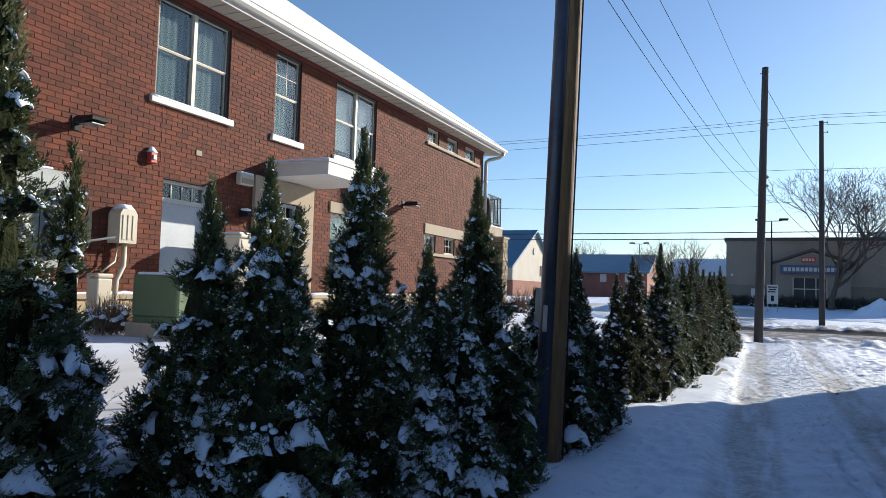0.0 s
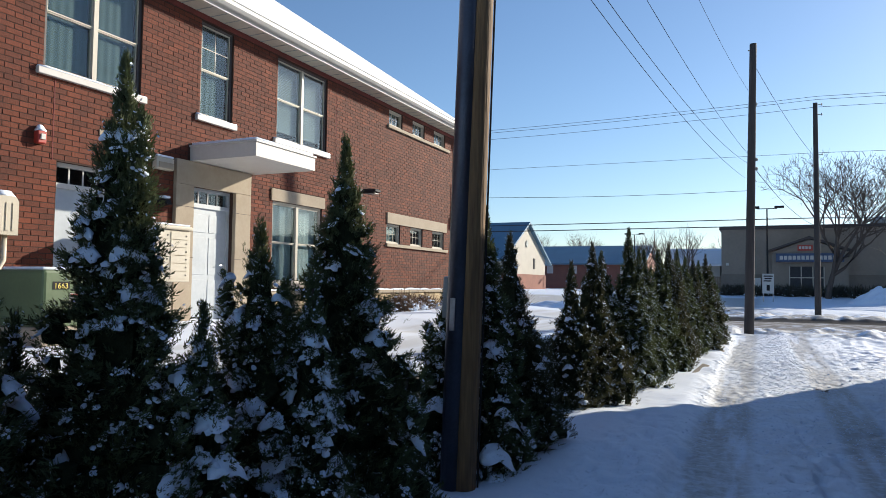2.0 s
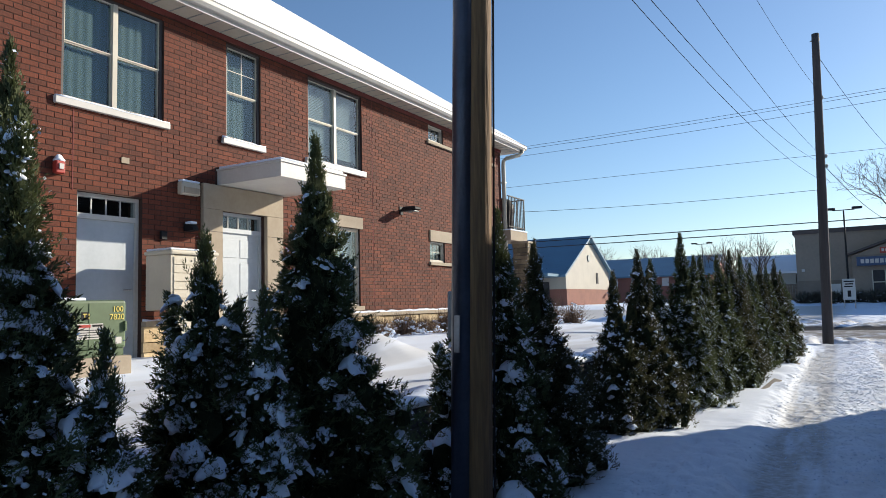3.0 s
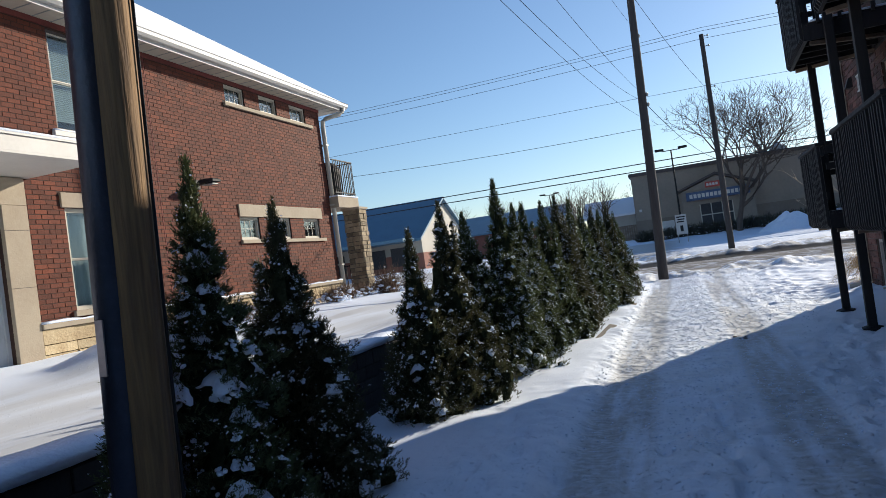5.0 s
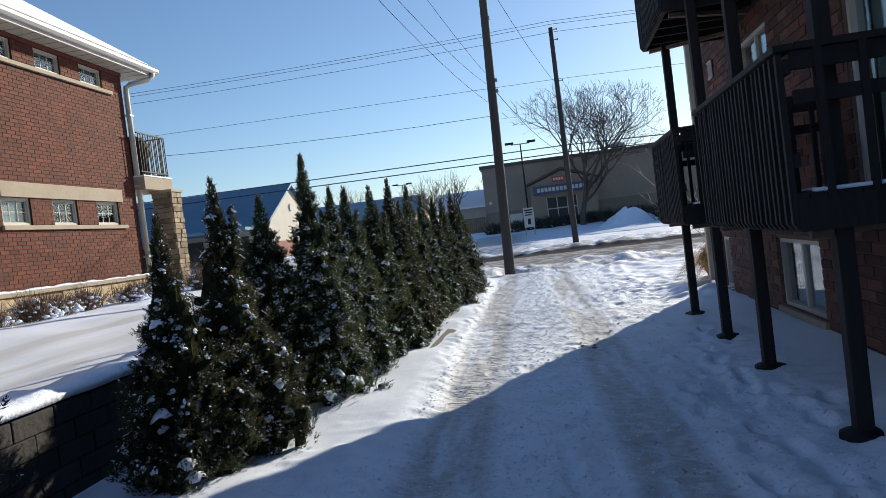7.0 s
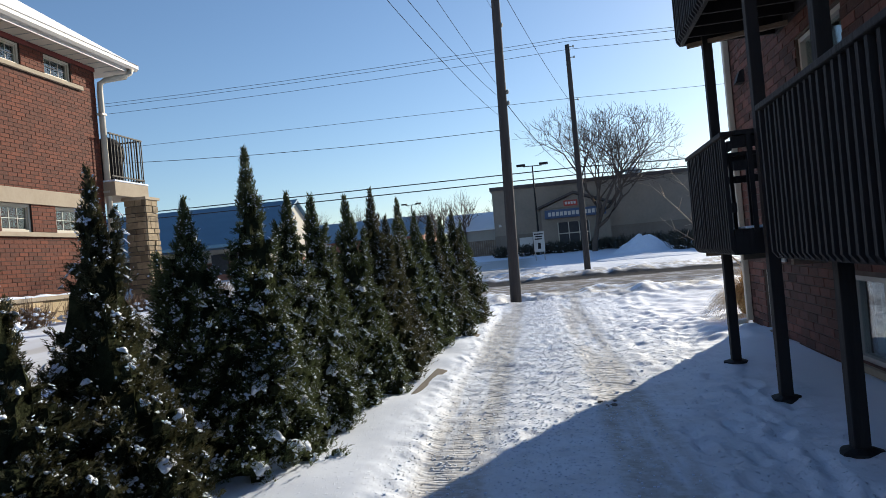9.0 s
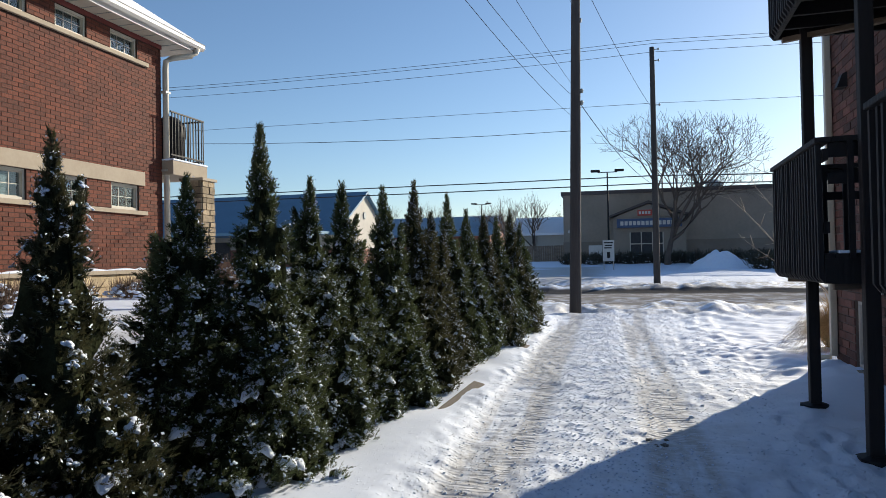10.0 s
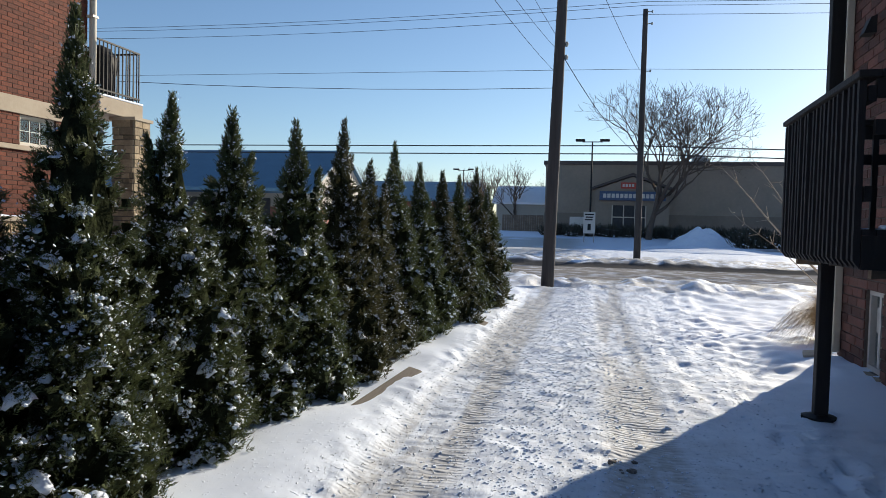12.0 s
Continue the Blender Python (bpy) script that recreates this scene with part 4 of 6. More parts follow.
        for _k in range(rng.randint(3, 8)):
            sz = size * rng.uniform(0.6, 1.15)
            p = LUMP * (1 + 0.4 * (rng.rand(len(LUMP), 1) - 0.5)) * (sz * rng.uniform(0.9, 1.6), sz * rng.uniform(0.9, 1.8), sz * rng.uniform(0.4, 0.7))
            q2 = ta[ti] + rng.randn() * size * 1.7 / max(rr, 0.1)
            r2 = rr + rng.randn() * size * 1.1
            c2, s2 = math.cos(q2), math.sin(q2)
            p = np.stack([p[:, 0] * c2 - p[:, 1] * s2 + r2 * c2, p[:, 0] * s2 + p[:, 1] * c2 + r2 * s2, p[:, 2] - 0.6 * p[:, 0] + zz - (r2 - rr) + rng.randn() * size * 0.4], 1)
            soft_f.append(LUMP_F + sum(map(len, soft_v)))
            soft_v.append(p)
    if fine_v:
        ob = raw_mesh("snow_load", np.concatenate(fine_v), np.concatenate(fine_f), M_SNOW, t, smooth=True)
        tagged(ob, "soft white pillows of snow", kind="stuff")
    ob = raw_mesh("snow_dusting", np.concatenate(soft_v), np.concatenate(soft_f), M_SNOW, t, smooth=True)
    tagged(ob, "white snow clumps", kind="stuff")
    # fine powder on the sprays
    npw = int(1500 + 900 * snow) if snow > 0.55 else int(900 + 4200 * snow)
    pool = np.where((np.cos(a + 0.35) > (0.1 if far_row else -1.1)) | (rng.rand(n) < 0.25))[0]
    idx = pool[rng.randint(0, len(pool), npw)]
    pc = c[idx] + out[idx] * 0.02 + rng.randn(npw, 3) * 0.01 + (0, 0, 0.03)
    e1, e2 = rng.randn(npw, 3), rng.randn(npw, 3) * (1, 1, 0.3)
    e1 /= np.linalg.norm(e1, axis=1)[:, None]
    e2 /= np.linalg.norm(e2, axis=1)[:, None]
    L = rng.uniform(0.003, 0.009, (npw, 1)) * (1.3 if y > 13 else 1.0)
    pv = np.stack([pc - e1 * L, pc + e2 * L, pc + e1 * L, pc - e2 * L], 1).reshape(-1, 3)
    ob = raw_mesh("snow_powder", pv, np.arange(len(pv)).reshape(-1, 4), M_SNOW, t)
    tagged(ob, "powder snow on the sprays", kind="stuff")
    return t


bm = bmesh.new()
bmesh.ops.create_icosphere(bm, subdivisions=2, radius=1.0)
ICO = np.array([v.co[:] for v in bm.verts])
ICO_F = np.array([[v.index for v in f.verts] for f in bm.faces])
bm.free()
bm = bmesh.new()
bmesh.ops.create_icosphere(bm, subdivisions=3, radius=1.0)
BALL = np.array([v.co[:] for v in bm.verts])
BALL_F = np.array([[v.index for v in f.verts] for f in bm.faces])
bm.free()
bm = bmesh.new()
bmesh.ops.create_icosphere(bm, subdivisions=1, radius=1.0)
LUMP = np.array([v.co[:] for v in bm.verts])
LUMP_F = np.array([[v.index for v in f.verts] for f in bm.faces])
bm.free()
bm = bmesh.new()
bmesh.ops.create_cube(bm, size=1.3)
bmesh.ops.triangulate(bm, faces=bm.faces)
SEED = np.array([v.co[:] for v in bm.verts])
SEED_F = np.array([[v.index for v in f.verts] for f in bm.faces])
bm.free()

HEDGE = [  # x, y, height, radius, snow, sparse, dry
    (-2.44, 5.16, 3.0, 0.34, 1.0, 0, 0), (-2.50, 5.55, 2.15, 0.19, 1.0, 0, 0), (-2.42, 6.29, 2.11, 0.40, 0.9, 0, 0), (-2.12, 6.38, 2.2, 0.46, 1.0, 0, 0),
    (-2.30, 6.86, 1.42, 0.26, 0.6, 0, 0), (-2.03, 7.13, 2.52, 0.38, 0.9, 0, 0), (-1.75, 7.33, 1.46, 0.24, 1.0, 0, 0), (-2.0, 8.0, 1.90, 0.40, 0.9, 0, 0),
    (-1.74, 8.12, 1.62, 0.28, 0.9, 0, 0), (-1.90, 8.67, 2.46, 0.48, 0.8, 0, 0), (-1.9, 10.3, 1.60, 0.38, 0.6, 0, 0),
    (-1.67, 10.48, 2.24, 0.36, 0.6, 0, 0), (-1.77, 11.42, 2.06, 0.48, 0.45, 0.2, 1),
    (-1.72, 13.65, 1.85, 0.40, 0.2, 0.48, 1), (-1.60, 14.3, 2.12, 0.44, 0.4, 0.48, 1), (-1.75, 15.6, 2.06, 0.58, 0.55, 0.1, 0), (-1.40, 15.96, 2.44, 0.40, 0.55, 0, 0),
    (-1.36, 16.70, 2.15, 0.40, 0.55, 0, 0), (-1.40, 17.46, 2.18, 0.38, 0.5, 0, 0), (-1.25, 18.20, 2.20, 0.40, 0.45, 0, 0),
    (-1.17, 19.06, 2.34, 0.40, 0.45, 0, 1), (-1.20, 19.95, 2.05, 0.40, 0.45, 0, 1), (-1.20, 20.86, 2.35, 0.38, 0.4, 0, 0),
    (-1.12, 21.75, 2.20, 0.42, 0.4, 0, 0), (-1.02, 22.70, 2.18, 0.42, 0.4, 0, 1), (-0.98, 23.75, 2.20, 0.40, 0.4, 0, 0),
    (-0.88, 24.80, 2.40, 0.40, 0.35, 0, 1), (-0.82, 25.75, 2.15, 0.40, 0.35, 0, 0)]
for i, (x, y, h, r, sn, sp, dry) in enumerate(HEDGE):
    cedar(x, y, h, r, sn, sp, seed=19 + i if i > 1 else 20 + 40 * i, dry=bool(dry), z0=0.02)


# ---------------- utility poles and wires ----------------
def utility_pole(x, y, z0, z1, r, mat, label, lean=(0, 0)):
    p = thing("utility_pole", label, "utility pole", group="utility poles", at=(x, y, z0))
    bm = bmesh.new()
    n = 16
    rings = []
    rng = random.Random(int(y))
    for k in range(13):
        u = k / 12
        rr = r * (1.0 - 0.3 * u)
        rings.append([((rr * (1 + 0.015 * rng.uniform(-1, 1))) * math.cos(q) + lean[0] * u, rr * (1 + 0.015 * rng.uniform(-1, 1)) * math.sin(q) + lean[1] * u, -0.3 + (z1 - z0 + 0.3) * u)
                      for q in np.linspace(0, 2 * math.pi, n, endpoint=False)])
    loft(bm, rings)
    part("shaft", bm, mat, p, smooth=True)
    return p


near_pole = utility_pole(-1.615, 9.90, 0.02, 10.8, 0.11, M_POLE, "brown creosoted wooden utility pole with metal riser guard")
near_pole.matrix_world = pose(-1.615, 9.90, 0.02, -0.4, 1.7, 0)
bm = bmesh.new()
rings = [[(-0.065 + 0.076 * math.cos(q), -0.075 + 0.076 * math.sin(q), z) for q in np.linspace(0, 2 * math.pi, 12, endpoint=False)] for z in (0.0, 3.0, 9.0)]
loft(bm, rings)
part("riser_guard", bm, material("riser_grey", (0.07, 0.075, 0.095), 0.4, metal=0.6, scale=4, bump=0.2), near_pole, "grey riser guard", smooth=True)
bm = bmesh.new()
tube(bm, [(0.107, 0.055, 0.0), (0.096, 0.048, 4.0), (0.082, 0.04, 9.5)], 0.008, 6)
part("ground_wire", bm, M_BLACK, near_pole)
box_part("tag", (-0.085, -0.045, -0.158, -0.15, 1.22, 1.46), M_STEEL, near_pole, "small metal pole tag")
box_part("meter_socket", (-0.2, -0.14, -0.05, 0.03, 1.3, 1.62), M_GREYMETAL, near_pole, "grey junction box", bevel=0.01)
pole_a = utility_pole(0.10, 29.44, 0.2, 9.5, 0.15, M_POLEGREY, "weathered wooden utility pole beside the alley mouth", lean=(0.21, 0.0))
pole_b = utility_pole(3.03, 43.86, 0.2, 10.8, 0.15, M_POLEGREY, "weathered wooden utility pole across the street")
for pl, zs in ((pole_a, (5.2, 5.5, 7.3, 9.1)), (pole_b, (4.6, 8.0, 10.0, 10.5))):
    for z in zs:
        bm = bmesh.new()
        tube(bm, [(0.05, 0, z), (0.28, 0, z)], [0.02, 0.02], 6)
        tube(bm, [(0.28, 0, z - 0.05), (0.28, 0, z + 0.02), (0.28, 0, z + 0.06)], [0.03, 0.045, 0.02], 8)
        part("insulator", bm, M_GREYMETAL, pl)


def wire(p, q, sag, r=0.012, label="black overhead cable between poles"):
    c = thing("overhead_wire", label, "wire", group="overhead wires")
    bm = bmesh.new()
    pts = [Vector(p).lerp(Vector(q), t) - Vector((0, 0, 4 * sag * t * (1 - t))) for t in np.linspace(0, 1, 15)]
    tube(bm, pts, r, 5)
    part("cable", bm, M_WIRE, c)


for zl, zr, zrr, r, sg_ in ((13.0, 11.14, 10.9, 0.010, 1.05), (12.85, 10.98, 10.75, 0.010, 1.05), (12.85, 10.6, 10.4, 0.010, 1.2),
                            (8.86, 8.3, 8.3, 0.009, 0.02), (5.32, 5.05, 4.9, 0.025, 0.1), (4.98, 4.7, 4.5, 0.025, 0.1)):
    wire((-62, 43.9, zl), (3.08, 43.9, zr), sg_, r)
    wire((3.08, 43.9, zr), (60, 43.9, zrr), 0.4, r)
wire((-30, 25.3, 6.9), (0.2, 29.44, 4.7), 0.8, 0.007)
for k, (xn, zn, za, sg_) in enumerate(((-1.61, 5.4, 5.54, 0.44), (-1.5, 6.1, 5.8, 0.3), (-1.7, 5.3, 5.0, 0.4))):
    wire((xn, 9.92 + 0.05 * k, zn), (0.2, 29.44, za), sg_, 0.0045)
wire((-1.3, 9.9, 7.18), (0.25, 29.44, 7.8), 0.36, 0.004)
wire((0.2, 29.44, 5.6), (2.9, 43.86, 4.7), 0.3, 0.01)
wire((0.2, 29.44, 9.1), (2.9, 43.86, 8.2), 0.2, 0.008)


# ---------------- dark brick apartment house with decks ----------------
R_FRAME = Matrix.Translation((3.85, 21.6, 0)) @ Matrix.Rotation(radians(177.14), 4, "Z")   # u: out of the wall, a: along it from the far corner
R_TOP = 5.35
R_OPEN = [(3.75, 5.15, 0.18, 0.98), (0.85, 1.35, 0.12, 0.92), (2.95, 4.2, 1.45, 3.45), (6.25, 7.65, 1.45, 3.45),
          (8.6, 10.0, 0.18, 0.98), (2.95, 4.2, 3.9, 5.2), (6.25, 7.65, 3.9, 5.2)]
wall_alley = wall_with_openings("wall_alley", "dark multicoloured brick wall along the alley", R_FRAME, 0.0, 19.0, -0.4, R_TOP, 0.3, R_OPEN, M_MORTAR2)


def local(name, label, category, group="", kind=""):
    """An Empty in the apartment house's own axes."""
    e = thing(name, label, category, group, kind)
    e.matrix_world = R_FRAME
    return e


# the sheet inside the rooms is added, its dark colour stands for indoor shade
for nm, dims in (("wall_far_end", (-9, -0.3, 0.0, 0.3, -0.4, R_TOP)), ("wall_near_end", (-9, -0.3, 18.7, 19.0, -0.4, R_TOP)),
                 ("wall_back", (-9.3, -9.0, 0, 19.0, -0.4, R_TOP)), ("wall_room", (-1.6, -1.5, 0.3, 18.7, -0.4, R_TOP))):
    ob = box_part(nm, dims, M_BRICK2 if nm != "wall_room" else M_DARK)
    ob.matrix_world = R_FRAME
    tagged(ob, "dark brick wall of the apartment house" if nm != "wall_room" else "added sheet behind the windows, coloured dark for the unlit rooms", "wall", kind="structure")
ob = box_part("roof_slab", (-9.3, 0.12, -0.1, 19.1, R_TOP, R_TOP + 0.16), M_GREYMETAL)
ob.matrix_world = R_FRAME
tagged(ob, "flat roof edge with metal flashing", "roof", kind="structure")
ob = box_part("ceiling_storey", (-1.5, -0.3, 0.3, 18.7, 3.55, 3.65), M_DARK)
ob.matrix_world = R_FRAME
tagged(ob, "floor slab between storeys, coloured dark for the unlit rooms", "ceiling", kind="structure")

ds = local("corner_downspout", "pale metal downspout at the brick corner", "downspout")
bm = bmesh.new()
box(bm, 0.02, 0.10, 0.02, 0.12, 0.15, R_TOP - 0.01, bevel=0.01)
part("pipe", bm, M_BEIGE, ds)
bm = bmesh.new()
tube(bm, [(0.06, 0.07, 0.2), (0.1, 0.05, 0.12), (0.35, -0.05, 0.08)], 0.045, 8)
part("elbow", bm, M_BEIGE, ds)

for i, o in enumerate(R_OPEN):
    w = local("window_%d" % (20 + i), "white sliding window in dark brick wall" if o[2] < 1 else "white framed glass balcony door", "window" if o[2] < 1 else "door", kind="structure")
    a0, a1, z0, z1 = o
    bm = bmesh.new()
    t = 0.05
    box(bm, -0.14, -0.03, a0, a0 + t, z0, z1)
    box(bm, -0.14, -0.03, a1 - t, a1, z0, z1)
    box(bm, -0.14, -0.03, a0 + t, a1 - t, z1 - t, z1)
    box(bm, -0.14, -0.03, a0 + t, a1 - t, z0, z0 + t)
    am = (a0 + a1) / 2
    box(bm, -0.12, -0.05, am - 0.03, am + 0.03, z0 + t, z1 - t)
    part("window_frame", bm, M_WHITE, w)
    for p, q in ((a0 + t, am - 0.03), (am + 0.03, a1 - t)):
        pn = box_part("pane", (-0.09, -0.083, p, q, z0 + t, z1 - t), M_GLASS, w)
        pn.visible_shadow = False
    bm = bmesh.new()
    n = 20
    row = [[bm.verts.new((-0.2 + 0.02 * math.sin(k * 1.4), a0 + t + (a1 - a0 - 2 * t) * k / n * 0.6, z)) for k in range(n + 1)] for z in (z0 + t, z1 - t)]
    for k in range(n):
        bm.faces.new((row[0][k], row[0][k + 1], row[1][k + 1], row[1][k]))
    part("curtain", bm, M_BLIND, w, "pale curtain", smooth=True)
    if o[2] < 1:
        box_part("window_sill", (-0.02, 0.05, a0 - 0.05, a1 + 0.05, z0 - 0.07, z0 - 0.003), M_CAST, w)
box_part("notice", (-0.082, -0.078, 0.93, 1.08, 0.5, 0.75), M_WHITE, bpy.data.objects["window_21"], "white paper notice")

for a, z, lab in ((1.9, 1.18, "white wall vent grille"), (1.5, 3.45, "white wall vent grille")):
    v = local("wall_vent", lab, "vent", group="wall vents")
    box_part("back", (0.02, 0.03, a - 0.12, a + 0.12, z - 0.13, z + 0.13), M_DARK, v)
    for k in range(5):
        box_part("bar", (0.031, 0.045, a - 0.12 + 0.055 * k, a - 0.1 + 0.055 * k, z - 0.13, z + 0.13), M_WHITE, v)
    for zz in (-0.13, 0.11):
        box_part("bar", (0.046, 0.055, a - 0.13, a + 0.13, z + zz, z + zz + 0.02), M_WHITE, v)
v = local("vent_hood", "small dark dryer vent hood on brick", "vent")
bm = bmesh.new()
loft(bm, [[(0.01, 0.62, 3.5), (0.01, 0.82, 3.5), (0.01, 0.82, 3.68), (0.01, 0.62, 3.68)], [(0.12, 0.64, 3.5), (0.12, 0.80, 3.5), (0.06, 0.80, 3.66), (0.06, 0.64, 3.66)]])
part("hood", bm, M_BLACK, v)

POST_U, OUT_U = 0.83, 1.11


def deck(a0, a1, z0, level):
    """A wooden balcony deck: rim, boards, joists, slatted front, open end rails."""
    d = local("deck", "dark brown stained wooden deck with slatted railing", "deck", group="wooden decks")
    o, i = OUT_U, 0.03
    zt = z0 + 1.08
    for nm, dims in (("rim_board", (o - 0.05, o - 0.01, a0, a1, z0, z0 + 0.19)), ("rim_board", (i, o - 0.05, a0, a0 + 0.04, z0, z0 + 0.19)),
                     ("rim_board", (i, o - 0.05, a1 - 0.04, a1, z0, z0 + 0.19)), ("ledger", (i, i + 0.04, a0 + 0.04, a1 - 0.04, z0, z0 + 0.19))):
        box_part(nm, dims, M_DECK, d)
    k = a0 + 0.3
    while k < a1 - 0.1:
        box_part("joist", (i + 0.04, o - 0.05, k, k + 0.04, z0 + 0.01, z0 + 0.185), M_DECK, d)
        k += 0.4
    u = i + 0.01
    while u < o - 0.06:
        box_part("floor_board", (u, min(u + 0.135, o - 0.012), a0, a1, z0 + 0.191, z0 + 0.225), M_DECK, d)
        u += 0.142
    # raw braces under the deck
    for aa, bb in ((a0 + 0.08, a0 + 0.5), (a1 - 0.08, a1 - 0.5)):
        bm = bmesh.new()
        loft(bm, [[(o - 0.08, aa - 0.03, z0 - 0.05), (o - 0.08, aa + 0.03, z0 - 0.05), (o - 0.08, aa + 0.03, z0 - 0.002), (o - 0.08, aa - 0.03, z0 - 0.002)],
                  [(i + 0.05, bb - 0.03, z0 - 0.05), (i + 0.05, bb + 0.03, z0 - 0.05), (i + 0.05, bb + 0.03, z0 - 0.002), (i + 0.05, bb - 0.03, z0 - 0.002)]])
        part("brace", bm, M_DECKRAW, d, "pale raw wood brace")
    bm = bmesh.new()
    w, t = 0.036, 0.036
    loft(bm, [[(0, -w / 2, -0.03 + t), (0, w / 2, -0.03 + t), (t * 0.1, w / 2, -0.03 + t), (t * 0.1, -w / 2, -0.03 + t)], [(0, -w / 2, 0.03), (0, w / 2, 0.03), (t, w / 2, 0.05), (t, -w / 2, 0.05)], [(0, -w / 2, 1.05), (0, w / 2, 1.05), (t, w / 2, 1.05), (t, -w / 2, 1.05)]])
    me = mesh_of("slat", bm, M_DECK)
    n = int((a1 - a0) / 0.105)
    for k in range(n + 1):
        s = new("slat", me)
        s.parent = d
        s.matrix_basis = pose(o - 0.008 + random.uniform(-0.003, 0.003), a0 + 0.03 + (a1 - a0 - 0.06) * k / n, z0, 0, random.uniform(-0.3, 0.3), 0)
    box_part("top_rail", (o - 0.07, o + 0.045, a0 - 0.02, a1 + 0.02, zt - 0.02, zt + 0.02), M_DECK, d, bevel=0.006)
    for zz in (z0 + 0.38, z0 + 0.93):
        box_part("rail", (o - 0.05, o - 0.012, a0, a1, zz, zz + 0.085), M_DECK, d)
    for aa in (a0, a1 - 0.04):
        box_part("top_rail", (i, o - 0.072, aa - 0.02, aa + 0.07, zt - 0.02, zt + 0.02), M_DECK, d)
        box_part("rail", (i, o - 0.052, aa, aa + 0.04, zt - 0.13, zt - 0.025), M_DECK, d)
        box_part("rail", (i, o - 0.052, aa, aa + 0.04, zt - 0.33, zt - 0.25), M_DECK, d)
        for u in (0.12, 0.3, 0.48, 0.66, 0.9):
            box_part("picket", (u, u + 0.04, aa + 0.042, aa + 0.078, z0 + 0.19, zt - 0.02), M_DECK, d)
        bm = bmesh.new()
        box(bm, i + 0.05, o - 0.1, aa - 0.01, aa + 0.06, z0 + 0.226, z0 + 0.25, bevel=0.01)
        part("snow_cap", bm, M_SNOW, d, smooth=True)


for a0, a1 in ((2.5, 4.4), (5.65, 8.17)):
    deck(a0, a1, 1.27, 0)
    deck(a0, a1, 3.66, 1)
for a in (2.65, 4.51, 6.08, 8.02):
    p = local("deck_post", "dark brown wooden deck post on a footing plate", "post", group="deck posts")
    box_part("shaft", (POST_U - 0.05, POST_U + 0.05, a - 0.05, a + 0.05, -0.15, 5.2), M_DECK, p, bevel=0.006)
    bm = bmesh.new()
    prof = [(0.13, -0.08), (0.13, 0.0), (0.07, 0.02)]
    loft(bm, [[(POST_U + r * (1.0 + 0.1 * math.sin(3 * k + a)) * math.cos(k), a + r * math.sin(k), z + 0.02) for k in np.linspace(0, 2 * math.pi, 12, endpoint=False)] for r, z in prof])
    part("footing", bm, M_BLACK, p, "dark footing collar")


# ---------------- small things in the alley ----------------
def landscape_timber(x, y, length, turn, label):
    t = thing("landscape_timber", label, "timber", group="timbers in the snow")
    t.matrix_world = pose(x, y, 0.065, 0.8, 14, turn)
    bm = bmesh.new()
    box(bm, -0.07, 0.07, -length / 2, length / 2, -0.12, 0.02, bevel=0.015)
    part("beam", bm, material("old_timber", (0.15, 0.13, 0.11), 0.9, second=(0.1, 0.085, 0.075), scale=5, bump=0.5, stretch=(1, 0.15, 1)), t)


landscape_timber(-0.56, 18.65, 1.45, -3, "weathered grey timber half buried in the snow bank")
landscape_timber(-0.42, 22.6, 0.6, -6, "short grey timber end in the snow bank")


def lumps(name, label, category, x, y, spread, count, size, mat, seed, flat=0.6, z=None):
    """A heap of irregular lumps as one object."""
    rng = np.random.RandomState(seed)
    vs, fs = [], []
    for k in range(count):
        s = size * rng.uniform(0.35, 1.0)
        px, py = x + rng.randn() * spread, y + rng.randn() * spread
        pz = float(ground_height(np.array([px]), np.array([py]))[0]) if z is None else z
        p = ICO * (1 + 0.5 * (rng.rand(len(ICO), 1) - 0.5)) * (s, s * rng.uniform(0.7, 1.3), s * flat)
        vs.append(p + (px, py, pz + s * flat * 0.3))
        fs.append(ICO_F + k * len(ICO))
    ob = raw_mesh(name, np.concatenate(vs), np.concatenate(fs), mat)
    return tagged(ob, label, category, kind="stuff")


M_DIRT = material("frozen_dirt", (0.12, 0.1, 0.085), 0.95, second=(0.3, 0.28, 0.26), scale=30)
lumps("dirt_clods", "dark frozen clods on the packed snow", "clods", 1.25, 17.4, 0.08, 9, 0.025, M_DIRT, 5)
lumps("dirt_clods", "dark frozen clods on the packed snow", "clods", 1.6, 10.6, 0.12, 8, 0.02, M_DIRT, 6)


def scatter_crumbs():
    """Loose crumbs of snow thrown up by tyres along the driven part."""
    rng = np.random.RandomState(9)
    n = 9000
    y = rng.uniform(12.5, 30, n)
    x = np.where(rng.rand(n) < 0.55, 0.8 + 0.3 * rng.randn(n), rng.uniform(-0.35, 2.5, n))
    s = rng.uniform(0.002, 0.008, n) * np.where(rng.rand(n) < 0.02, 2.0, 1.0)
    z = ground_height(x, y)
    cube = np.array([(a, b, c) for a in (-1, 1) for b in (-1, 1) for c in (-1, 1)], float)
    quads = np.array([(0, 1, 3, 2), (4, 6, 7, 5), (0, 4, 5, 1), (2, 3, 7, 6), (0, 2, 6, 4), (1, 5, 7, 3)])
    v = cube[None] * (1 + 0.5 * (rng.rand(n, 8, 3) - 0.5)) * s[:, None, None] * (1, 1, 0.7)
    v = v + np.stack([x, y, z + s * 0.3], 1)[:, None, :]
    f = (np.arange(n) * 8)[:, None, None] + quads[None]
    ob = raw_mesh("snow_crumbs", v.reshape(-1, 3), f.reshape(-1, 4), M_SNOW)
    tagged(ob, "loose snow crumbs beside the tyre tracks", "snow", kind="stuff")


scatter_crumbs()


